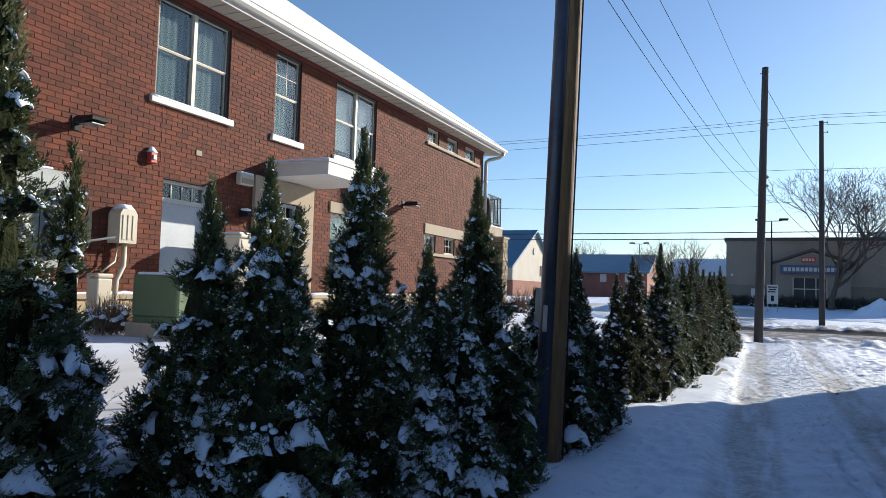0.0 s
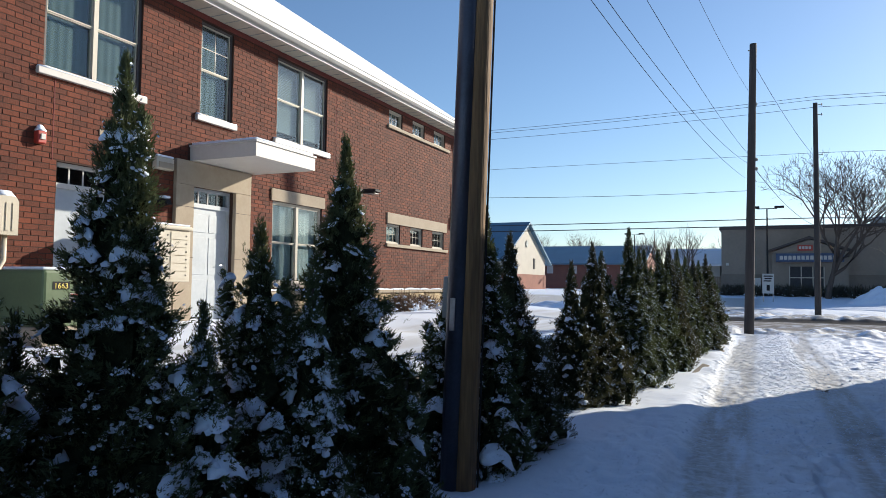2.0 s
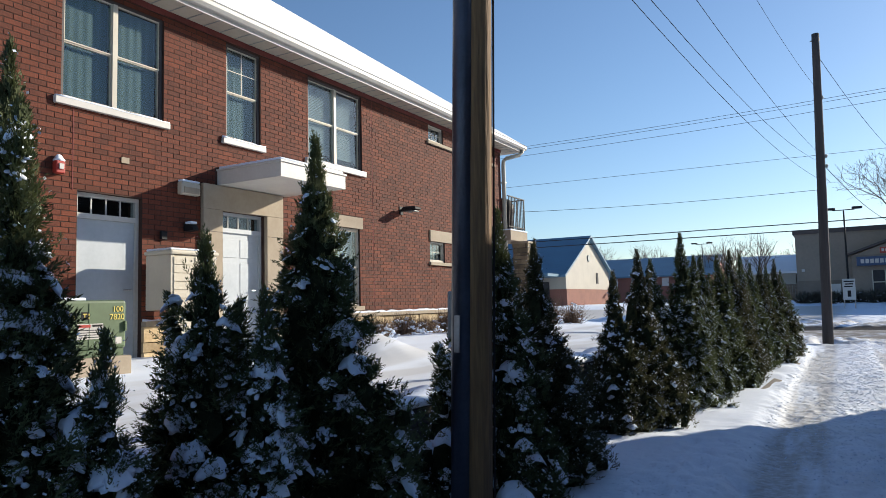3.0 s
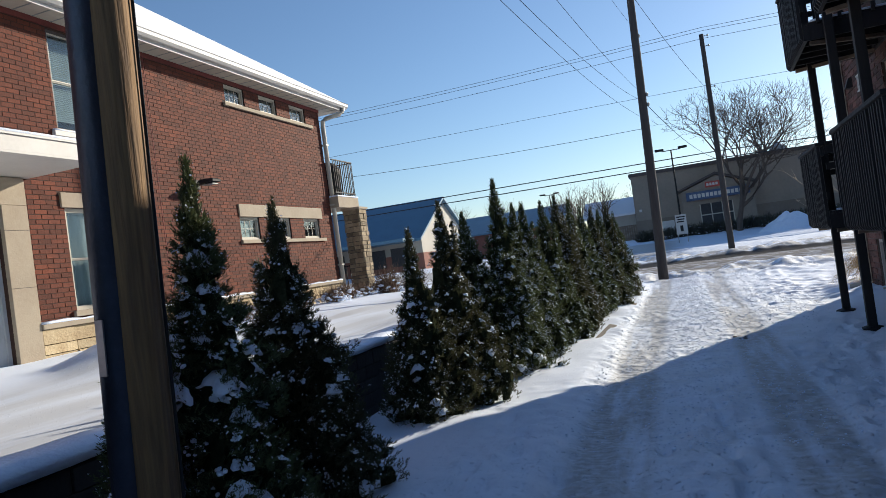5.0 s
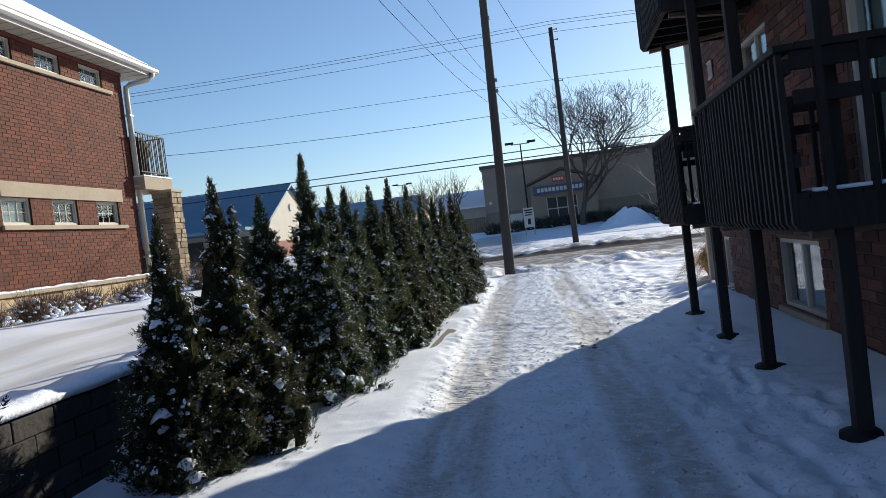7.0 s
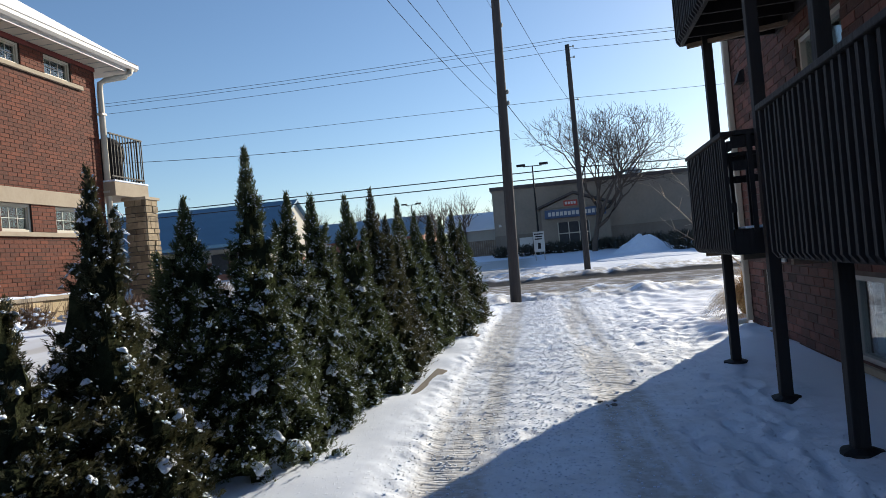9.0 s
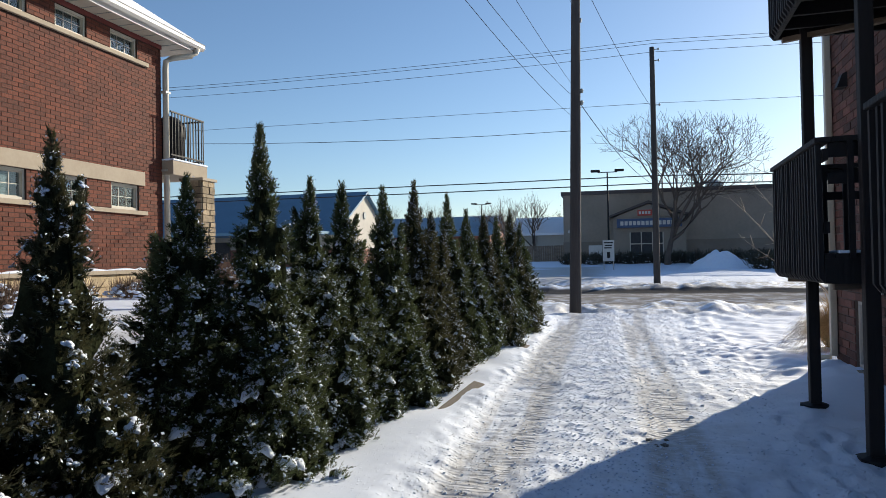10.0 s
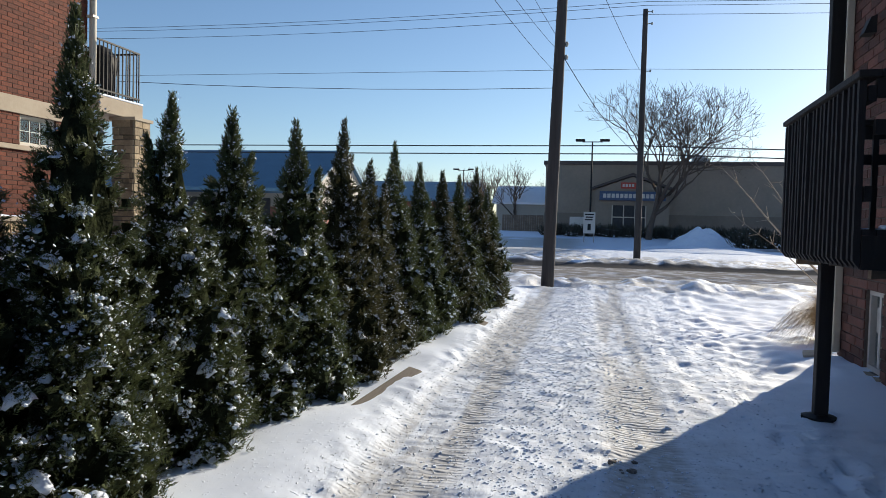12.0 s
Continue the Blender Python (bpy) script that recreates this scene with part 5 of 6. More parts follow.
def grass_clump(x, y, h, seed):
    g = thing("ornamental_grass", "tall clump of dry golden ornamental grass", "grass", at=(x, y, 0.1))
    rng = np.random.RandomState(seed)
    n = 1500
    vs = []
    a = rng.rand(n) * 6.2832
    root = 0.09 * np.sqrt(rng.rand(n))
    ra = rng.rand(n) * 6.2832
    reach = rng.rand(n) ** 0.55
    L = h * rng.uniform(0.55, 1.0, n)
    wave = rng.uniform(-0.5, 0.5, n)
    for k in range(6):
        u0, u1 = k / 6, (k + 1) / 6
        row = []
        for u in (u0, u1):
            out = reach * h * 0.55 * u ** 0.9
            zz = L * (1.7 * u - (0.75 + 0.98 * reach) * u ** 2.0) - 0.06
            aa = a + wave * u
            row.append(np.stack([root * np.cos(ra) + out * np.cos(aa) - 0.18 * u ** 2 * h, root * np.sin(ra) + out * np.sin(aa), zz], 1))
        w = np.stack([-np.sin(a), np.cos(a), np.zeros(n)], 1) * 0.006
        vs.append(np.stack([row[0] - w * (1 - u0), row[0] + w * (1 - u0), row[1] + w * (1 - u1 * 0.9), row[1] - w * (1 - u1 * 0.9)], 1))
    v = np.concatenate(vs).reshape(-1, 3)
    ob = raw_mesh("blades", v, np.arange(len(v)).reshape(-1, 4), material("dry_grass", (0.5, 0.36, 0.16), 0.8, second=(0.36, 0.24, 0.1), scale=9, per_island=0.3), g)
    tagged(ob, kind="stuff")


grass_clump(4.15, 22.75, 1.1, 3)


def bare_tree(x, y, z, h, r, seed, depth=5, spread=1.0, label="bare deciduous tree with fine branches", name="bare_tree", cat="tree", mat=None):
    """Trunk and limbs as tapered tubes, twigs as thin three-sided tubes."""
    rng = random.Random(seed)
    t = thing(name, label, cat, at=(x, y, z))
    bm, tw = bmesh.new(), bmesh.new()

    def grow(p, d, length, rad, level):
        pts, q = [p], Vector(p)
        dd = Vector(d)
        for k in range(3):
            dd = (dd + Vector((rng.uniform(-0.2, 0.2), rng.uniform(-0.2, 0.2), rng.uniform(0.0, 0.2)))).normalized()
            q = q + dd * length / 3
            pts.append(q.copy())
        fat = level < 2
        tube(bm if fat else tw, pts, [rad, rad * 0.85, rad * 0.7, rad * 0.55], 7 if fat else 3, cap=False)
        if level >= depth:
            return
        kids = 7 if level == 0 else 4 if level < 2 else 3
        for k in range(kids):
            ang = 6.28 * k / kids + rng.uniform(-0.5, 0.5)
            tilt = rng.uniform(0.32, 0.72) * spread
            side = dd.orthogonal().normalized()
            side = Matrix.Rotation(ang, 3, dd) @ side
            nd = (dd * math.cos(tilt) + side * math.sin(tilt)).normalized()
            start = pts[rng.choice((2, 3, 3))]
            grow(start, nd, length * rng.uniform(0.62, 0.8) * (1.25 if level == 0 else 1.0), max(rad * 0.55, 0.011), level + 1)

    grow(Vector((0, 0, -0.2)), Vector((0, 0, 1)), h * 0.25, r, 0)
    part("trunk", bm, mat or M_BARK, t, smooth=True)
    ob = part("twig_mass", tw, mat or M_BARK, t)
    tagged(ob, kind="stuff")
    return t


big_tree = bare_tree(4.75, 60.5, 0.6, 12.4, 0.24, 7, 6, 1.3, "large bare deciduous tree before the store")
big_tree.rotation_euler = (0, 0, radians(170))
for k, (x, y, h, s) in enumerate(((-9.5, 88, 9, 11), (-6.4, 84, 8.5, 12), (-13, 96, 9, 13), (-24, 110, 11, 14), (-3.5, 90, 8, 15), (-32, 112, 11, 16))):
    bare_tree(x, y, 1.0, h, 0.16, s, 4, 1.0, "distant bare deciduous tree")


def leaning_sapling(x, y, z):
    """A few long pale branches that lean out over the alley."""
    s = thing("sapling", "pale thin bare sapling leaning out beside the brick corner", "sapling", at=(x, y, z))
    rng = random.Random(21)
    for k, (reach, top, fat) in enumerate(((2.25, 2.45, 0.024), (1.75, 2.72, 0.018), (1.2, 2.3, 0.014), (1.95, 1.75, 0.011))):
        bm = bmesh.new()
        pts = [Vector((-reach * u ** 0.9, 0.25 * k * u, -0.1 + (top + 0.1) * u ** 0.85 + 0.03 * math.sin(9 * u + k))) for u in np.linspace(0, 1, 9)]
        tube(bm, pts, [fat * (1 - 0.75 * n / 8) for n in range(9)], 6)
        for n in range(3, 9):
            for q in range(2):
                d = Vector((rng.uniform(-0.3, 0.1), rng.uniform(-0.1, 0.1), rng.uniform(-0.05, 0.3)))
                tube(bm, [pts[n], pts[n] + d * 0.6, pts[n] + d], [0.006, 0.005, 0.003], 4)
        part("branch", bm, M_CAST, s, smooth=True)


leaning_sapling(5.55, 26.0, 0.1)

M_TWIG = material("dry_twig", (0.2, 0.13, 0.085), 0.9, second=(0.12, 0.08, 0.055), scale=9, per_island=0.4)


def twig_shrub(x, y, z, r, h, seed, snow=0.5, mat=M_TWIG, count=420, width=0.006, name="dry_shrub", label="dormant brown shrub with dry twigs and snow", group="dormant shrubs"):
    s = thing(name, label, "shrub", group=group, at=(x, y, z))
    rng = np.random.RandomState(seed)
    n = count
    a, t = rng.rand(n) * 6.2832, rng.rand(n)
    d = np.stack([np.cos(a) * t, np.sin(a) * t, 0.5 + rng.rand(n)], 1)
    d /= np.linalg.norm(d, axis=1)[:, None]
    p0 = np.stack([rng.randn(n) * r * 0.25, rng.randn(n) * r * 0.25, np.zeros(n)], 1) + d * (rng.rand(n, 1) * r * 0.5)
    L = rng.uniform(0.25, 0.8, (n, 1)) * h
    w = np.cross(d, rng.randn(n, 3))
    w = w / np.linalg.norm(w, axis=1)[:, None] * width
    v = np.stack([p0 - w, p0 + w, p0 + d * L + w * 0.3, p0 + d * L - w * 0.3], 1).reshape(-1, 3)
    ob = raw_mesh("twig_mass", v, np.arange(len(v)).reshape(-1, 4), mat, s)
    tagged(ob, kind="stuff")
    vs, fs = [], []
    m = int(30 + 60 * snow)
    for k in range(m):
        q, rr = rng.rand() * 6.28, r * rng.rand() ** 0.6
        sz = rng.uniform(0.015, 0.05)
        c = (rr * math.cos(q), rr * math.sin(q), h * (0.85 - 0.6 * (rr / r) ** 2) * rng.uniform(0.3, 1.0))
        vs.append(LUMP * (1 + 0.5 * (rng.rand(len(LUMP), 1) - 0.5)) * (sz * 1.3, sz * 1.2, sz * 0.7) + c)
        fs.append(LUMP_F + k * len(LUMP))
    ob = raw_mesh("snow_clumps", np.concatenate(vs), np.concatenate(fs), M_SNOW, s, smooth=True)
    tagged(ob, kind="stuff")


rs = random.Random(8)
for k, y in enumerate((9.75, 10.6, 15.6, 16.6, 17.7, 18.5, 19.3, 20.1, 20.9, 21.8, 22.6, 23.4, 24.4)):
    twig_shrub(-7.15 + rs.uniform(-0.2, 0.35), y, 0.92, 0.42, rs.uniform(0.3, 0.5), 60 + k, rs.uniform(0.4, 1.0), count=700)
twig_shrub(-6.6, 24.2, 0.85, 0.4, 1.0, 90, 0.2, count=500, label="tall dry rust-brown shrub before the stone pier")
twig_shrub(-6.3, 25.2, 0.8, 0.4, 0.8, 91, 0.2, count=500, label="tall dry rust-brown shrub before the stone pier")


# ---------------- across the street ----------------
M_BLOCK = material("tan_block", (0.27, 0.225, 0.185), 0.9, second=(0.22, 0.19, 0.155), scale=0.5, bump=0.2)
M_BLOCKDARK = material("brown_block", (0.2, 0.165, 0.135), 0.9, second=(0.165, 0.135, 0.11), scale=0.5, bump=0.2)
M_BLUEROOF = material("blue_metal_roof", (0.1, 0.2, 0.29), 0.45, metal=0.2, second=(0.085, 0.17, 0.25), scale=0.6)
M_SIDING = material("cream_siding", (0.42, 0.39, 0.33), 0.7, second=(0.38, 0.35, 0.3), scale=1)
M_BLUE = material("blue_awning", (0.06, 0.1, 0.2), 0.6)
M_FARBRICK = material("far_brick", (0.25, 0.11, 0.08), 0.9, second=(0.2, 0.09, 0.07), scale=1, bump=0.2)


def store():
    s = thing("store_building", "long low tan block store with dark parapet and blue awning", "store")
    x0, x1, y0, y1, zt = -2.4, 46.0, 66.0, 92.0, 6.2
    box_part("wall", (x0, x1, y0, y1, 0.4, zt), M_BLOCK, s)
    box_part("wall_band", (x0 - 0.03, x1, y0 - 0.03, y0 - 0.002, 0.4, 2.6), M_BLOCKDARK, s, "darker lower block courses")
    box_part("parapet_cap", (x0 - 0.15, x1, y0 - 0.15, y1, zt, zt + 0.28), M_DARKFRAME, s, "dark metal parapet cap")
    p = box_part("porch", (1.3, 6.5, y0 - 0.9, y0 - 0.031, 0.4, 4.3), M_BLOCK, s)
    bm = bmesh.new()
    loft(bm, [[(1.0, y0 - 1.05, 4.32), (3.9, y0 - 1.05, 5.35), (6.8, y0 - 1.05, 4.32), (6.8, y0 - 1.05, 4.48), (3.9, y0 - 1.05, 5.55), (1.0, y0 - 1.05, 4.48)],
              [(1.0, y0 - 0.033, 4.32), (3.9, y0 - 0.033, 5.35), (6.8, y0 - 0.033, 4.32), (6.8, y0 - 0.033, 4.48), (3.9, y0 - 0.033, 5.55), (1.0, y0 - 0.033, 4.48)]])
    part("gable_coping", bm, M_DARKFRAME, s)
    bm = bmesh.new()
    loft(bm, [[(1.3, yy, 4.31), (6.5, yy, 4.31), (3.9, yy, 5.3)] for yy in (y0 - 0.9, y0 - 0.034)])
    part("gable", bm, M_BLOCK, s)
    box_part("awning", (1.6, 6.2, y0 - 1.3, y0 - 0.902, 3.55, 4.2), M_BLUE, s, "blue awning with pale lettering")
    for k in range(14):
        box_part("letter", (1.85 + 0.3 * k, 2.07 + 0.3 * k, y0 - 1.32, y0 - 1.302, 3.72, 4.02), M_WHITE, s)
    box_part("sign_panel", (3.1, 4.15, y0 - 0.95, y0 - 0.902, 4.42, 4.86), M_RED, s, "small red sign")
    for k in range(4):
        box_part("letter", (3.2 + 0.22 * k, 3.36 + 0.22 * k, y0 - 0.97, y0 - 0.952, 4.55, 4.75), M_WHITE, s)
    box_part("doorway", (2.5, 4.9, y0 - 0.93, y0 - 0.904, 0.8, 3.2), M_DARK, s, "dark glass entrance")
    for xx in (2.5, 3.3, 4.1, 4.85):
        box_part("door_mullion", (xx, xx + 0.07, y0 - 0.96, y0 - 0.932, 0.8, 3.2), M_FRAME, s)
    box_part("door_rail", (2.5, 4.9, y0 - 0.97, y0 - 0.962, 2.3, 2.38), M_FRAME, s)
    bm = bmesh.new()
    tube(bm, [(9.2, 70, zt + 0.3), (9.2, 70, zt + 0.9), (9.2, 70, zt + 1.2)], [0.7, 0.65, 0.1], 12)
    part("roof_fan", bm, M_GREYMETAL, s)
    box_part("cabinet", (-0.5, 0.5, y0 - 0.8, y0 - 0.031, 0.6, 2.3), M_WHITE, s, "pale utility cabinet")
    box_part("wall_lamp", (-2.05, -1.85, y0 - 0.2, y0 - 0.031, 3.3, 3.5), M_WHITE, s)


store()

lp = thing("parking_lamp", "black double-headed parking lot lamp", "street lamp", at=(0.98, 63.5, 0.8))
bm = bmesh.new()
tube(bm, [(0, 0, -0.2), (0, 0, 6.75)], [0.08, 0.05], 8)
part("pole", bm, M_BLACK, lp)
box_part("arm", (-0.7, 0.7, -0.03, 0.03, 6.76, 6.82), M_BLACK, lp)
for sx in (-1, 1):
    box_part("lamp_head", (sx * 0.85 - 0.33, sx * 0.85 + 0.33, -0.2, 0.2, 6.825, 6.98), M_BLACK, lp, bevel=0.03)
lp2 = copy_thing(lp, pose(-13.5, 92, 1.0))

sg = thing("lot_sign", "white parking lot sign with black lettering", "sign", at=(0.95, 57.5, 0.55))
box_part("panel", (-0.36, 0.36, -0.02, 0.02, 0.6, 1.95), M_WHITE, sg)
for k, (a, b, z) in enumerate(((-0.28, 0.28, 1.75), (-0.22, 0.24, 1.58), (-0.28, 0.2, 1.42))):
    box_part("letter_bar", (a, b, -0.03, -0.021, z, z + 0.08), M_BLACK, sg)
box_part("letter_bar", (-0.1, 0.1, -0.03, -0.021, 0.8, 1.2), M_BLACK, sg)
for xx in (-0.3, 0.3):
    bm = bmesh.new()
    tube(bm, [(xx, 0.03, -0.3), (xx, 0.03, 0.7)], 0.03, 6)
    part("leg", bm, M_STEEL, sg)


def snow_mound(x, y, rx, ry, h, seed):
    n = 60
    g = np.linspace(-1.3, 1.3, n)
    gx, gy = np.meshgrid(g, g, indexing="ij")
    d = np.sqrt(gx ** 2 + gy ** 2)
    lum = value_noise(gx * 3 + 20, gy * 3 + 20, 0.5, seed) * 0.5 + value_noise(gx * 3 + 20, gy * 3 + 20, 0.2, seed + 1) * 0.3
    z = h * np.clip(1 - d, 0, 1) ** 0.8 * (0.7 + 0.6 * lum) - 0.15 * (d > 1.0)
    base = ground_height(np.array([x]), np.array([y]))[0] - 0.05
    v = np.stack([x + gx * rx, y + gy * ry, base + z], -1).reshape(-1, 3)
    i = (np.arange(n - 1)[:, None] * n + np.arange(n - 1)[None, :]).ravel()
    ob = raw_mesh("snow_mound", v, np.stack([i, i + n, i + n + 1, i + 1], 1), M_SNOW, smooth=True)
    tagged(ob, "plowed mound of lumpy snow", "snow mound", group="plowed mounds")


snow_mound(7.7, 57.5, 2.1, 1.8, 1.25, 31)
snow_mound(7.0, 53.5, 5.0, 3.0, 0.45, 33)
snow_mound(-9.5, 41.5, 3.0, 1.4, 0.6, 35)
snow_mound(-14.5, 33.0, 2.6, 1.6, 0.7, 37)

M_EVER = material("far_evergreen", (0.035, 0.04, 0.03), 0.8, second=(0.06, 0.05, 0.035), scale=3, per_island=0.5)
for k in range(17):
    x = -1.8 + 0.85 * k
    twig_shrub(x, 62.2 + 0.5 * math.sin(k * 2.1) - (1.5 if k > 9 else 0), 0.72, 0.62, 1.15, 120 + k, 0.55, M_EVER, 900, 0.03, "hedge_shrub", "low dark evergreen shrub capped with snow", "store hedge")
for k in range(6):
    twig_shrub(9.6 + 1.0 * k, 55 + 0.3 * k, 0.55, 0.8, 1.1, 150 + k, 0.7, M_EVER, 900, 0.03, "hedge_shrub", "low spreading juniper capped with snow", "store hedge")


def gable_house(name, label, x0, x1, y0, y1, ze, zr, wall, roof_mat, lower, lip, snow_roof=False):
    """A house whose ridge runs along x; gable ends face along x."""
    h = thing(name, label, "building")
    ym = (y0 + y1) / 2
    bm = bmesh.new()
    loft(bm, [[(xx, y0, lower), (xx, y1, lower), (xx, y1, ze), (xx, ym, zr), (xx, y0, ze)] for xx in (x0, x1)])
    part("wall", bm, wall, h)
    for sgn in (-1, 1):
        bm = bmesh.new()
        ye = y0 - lip if sgn < 0 else y1 + lip
        zl = ze - lip * (zr - ze) / (ym - y0)
        loft(bm, [[(xx, ye, zl), (xx, ye, zl + 0.2), (xx, ym, zr + 0.22), (xx, ym, zr + 0.02)] for xx in (x0 - 0.4, x1 + 0.4)])
        part("roof", bm, roof_mat, h, "snowy roof" if snow_roof else "")
    return h


bh = gable_house("blue_roofed_building", "cream building with blue standing seam metal roof and brick base", -62, -21.3, 66.5, 80.0, 4.3, 7.75, M_SIDING, M_BLUEROOF, 0.6, 1.2)
box_part("brick_base", (-62.05, -21.23, 66.42, 80.05, 0.6, 2.6), M_FARBRICK, bh)
box_part("eave_roof", (-63, -21.5, 62.5, 66.5, 3.7, 3.95), M_BLUEROOF, bh, "lower blue metal canopy roof")
for k in range(17):
    box_part("window", (-58 + 2.1 * k, -56.5 + 2.1 * k, 66.36, 66.418, 1.6, 3.3), M_DARK, bh)
for k in range(42):
    box_part("seam", (-62 + k, -61.94 + k, 66.0, 66.06, 4.5, 4.56), M_BLUEROOF, bh)
bm = bmesh.new()
tube(bm, [(-21.32, 73.2, 5.7), (-21.2, 73.2, 5.7)], 0.35, 12)
part("gable_vent", bm, M_GREYMETAL, bh)
box_part("end_window", (-21.32, -21.24, 75.5, 76.1, 3.2, 4.3), M_DARK, bh)
fb = gable_house("far_brick_building", "long far brick building with blue metal roof", -44, -12.5, 92, 104, 4.4, 6.6, M_FARBRICK, M_BLUEROOF, 0.8, 0.8)
for k in range(9):
    box_part("window", (-40 + 3.1 * k, -39.2 + 3.1 * k, 91.94, 91.99, 3.0, 4.0), M_WHITE, fb)
gable_house("white_house", "far pale house with snow-covered roof", -8.5, -3.4, 84, 92, 3.9, 5.6, M_SIDING, M_ROOFSNOW, 0.8, 0.4, True)
wf = thing("wooden_fence", "far pale wooden privacy fence", "fence", at=(0, 0, 0))
for k in range(20):
    box_part("board", (-6.6 + 0.2 * k, -6.42 + 0.2 * k, 74, 74.04, 0.9, 2.5), M_DECKRAW, wf)


# ---------------- stone base and brick courses ----------------
def stone_base():
    """Limestone blocks below the brick, and the ledge course on them."""
    s = thing("stone_base", "buff limestone block base with ledge along the house", "wall base", kind="structure")
    rng = random.Random(11)
    for y0, y1 in ((9.28, 11.08), (12.03, 13.05), (14.79, RED1)):
        z = 0.62
        for h in (0.16, 0.2, 0.14, 0.22):
            y = y0
            while y < y1 - 0.02:
                w = min(rng.uniform(0.25, 0.6), y1 - y)
                if y1 - y - w < 0.12:
                    w = y1 - y
                box_part("stone", (FX - 0.002, FX + rng.uniform(0.035, 0.07), y + 0.006, y + w - 0.006, z + 0.006, z + h - 0.006), M_STONE, s)
                y += w
            z += h
        box_part("ledge", (FX - 0.002, FX + 0.10, y0, y1, z, z + 0.075), M_CAST, s, "cast stone ledge", bevel=0.012)
        bm = bmesh.new()
        rings = []
        for yy in np.arange(y0, y1, 0.15):
            hh = rng.uniform(0.01, 0.05)
            rings.append([(FX + 0.02, yy, z + 0.074), (FX + 0.1, yy, z + 0.074), (FX + 0.085, yy, z + 0.076 + hh * 0.7), (FX + 0.03, yy, z + 0.077 + hh)])
        loft(bm, rings)
        part("snow_cap", bm, M_SNOW, s, smooth=True)


stone_base()
lay_bricks(wall_east, False, RED0, RED1, 0.62, 5.88, 0.2, 0.062, 0.010, 0.005,
           F_OPEN + F_TRIM + [(9.28, 11.08, 0.5, 1.42), (12.03, 13.05, 0.5, 1.42), (14.79, RED1, 0.5, 1.42), (13.33, 14.92, 3.5, 3.8)],
           M_BRICK, M_BRICK_P, (14.9, 19.0, 3.4, 4.15), 5)
lay_bricks(wall_alley, True, 0.0, 19.0, -0.3, R_TOP - 0.02, 0.29, 0.09, 0.012, 0.012, R_OPEN, M_BRICK2, M_BRICK2_P, (0.5, 9.5, 0.1, 1.25), 6)


# ---------------- fixtures on the red house ----------------
def wall_lamp(y, z, label):
    l = thing("wall_lamp", label, "wall lamp", group="shoebox wall lamps", at=(FX, y, z))
    box_part("arm", (0.0, 0.16, -0.03, 0.03, -0.02, 0.03), M_BLACK, l)
    bm = bmesh.new()
    loft(bm, [[(0.12, -0.14, -0.03), (0.46, -0.12, 0.0), (0.46, 0.12, 0.0), (0.12, 0.14, -0.03)], [(0.12, -0.14, 0.03), (0.46, -0.12, 0.04), (0.46, 0.12, 0.04), (0.12, 0.14, 0.03)],
              [(0.15, -0.1, 0.07), (0.42, -0.08, 0.065), (0.42, 0.08, 0.065), (0.15, 0.1, 0.07)]])
    part("housing", bm, M_BLACK, l)
    box_part("lens", (0.18, 0.42, -0.09, 0.09, -0.045, -0.03), M_GREYMETAL, l)
    box_part("plate", (0.004, 0.02, -0.07, 0.07, -0.09, 0.09), M_BLACK, l)


wall_lamp(9.60, 3.60, "dark bronze wall lamp on red brick")
wall_lamp(18.62, 3.64, "dark bronze wall lamp on red brick")

fl = thing("emergency_light", "white emergency light box with snow cap", "emergency light", at=(FX, 12.78, 3.35))
box_part("body", (0.008, 0.12, -0.17, 0.17, -0.09, 0.1), M_BEIGE, fl, bevel=0.02)
box_part("lens", (0.121, 0.135, -0.14, 0.14, -0.07, 0.02), M_CAST, fl, "yellowed lens", bevel=0.004)
box_part("snow_cap", (0.01, 0.12, -0.16, 0.16, 0.1, 0.13), M_SNOW, fl, bevel=0.012)
sl = thing("door_lamp", "small black door lamp with snow on top", "wall lamp", at=(FX, 12.80, 2.78))
bm = bmesh.new()
loft(bm, [[(0.01, -0.07, -0.06), (0.01, 0.07, -0.06), (0.01, 0.07, 0.06), (0.01, -0.07, 0.06)], [(0.2, -0.05, -0.05), (0.2, 0.05, -0.05), (0.16, 0.05, 0.03), (0.16, -0.05, 0.03)]])
part("housing", bm, M_BLACK, sl)
box_part("snow_cap", (0.02, 0.16, -0.06, 0.06, 0.045, 0.085), M_SNOW, sl, bevel=0.015)
be = thing("door_bell_box", "small dark box beside the door", "intercom", at=(FX, 12.36, 2.63))
box_part("body", (0.008, 0.06, -0.05, 0.05, -0.06, 0.06), M_BLACK, be, bevel=0.008)
hs = thing("fire_horn", "red fire alarm horn with snow cap", "alarm", at=(FX, 10.80, 3.38))
box_part("body", (0.008, 0.1, -0.06, 0.06, -0.09, 0.07), M_RED, hs, bevel=0.015)
box_part("strobe", (0.101, 0.12, -0.03, 0.03, -0.04, 0.03), M_WHITE, hs, bevel=0.004)
bm = bmesh.new()
loft(bm, [[(0.01, -0.06, 0.071), (0.1, -0.06, 0.071), (0.1, 0.06, 0.071), (0.01, 0.06, 0.071)], [(0.03, -0.02, 0.15), (0.06, -0.02, 0.15), (0.06, 0.02, 0.15), (0.03, 0.02, 0.15)]])
part("snow_cap", bm, M_SNOW, hs, smooth=True)


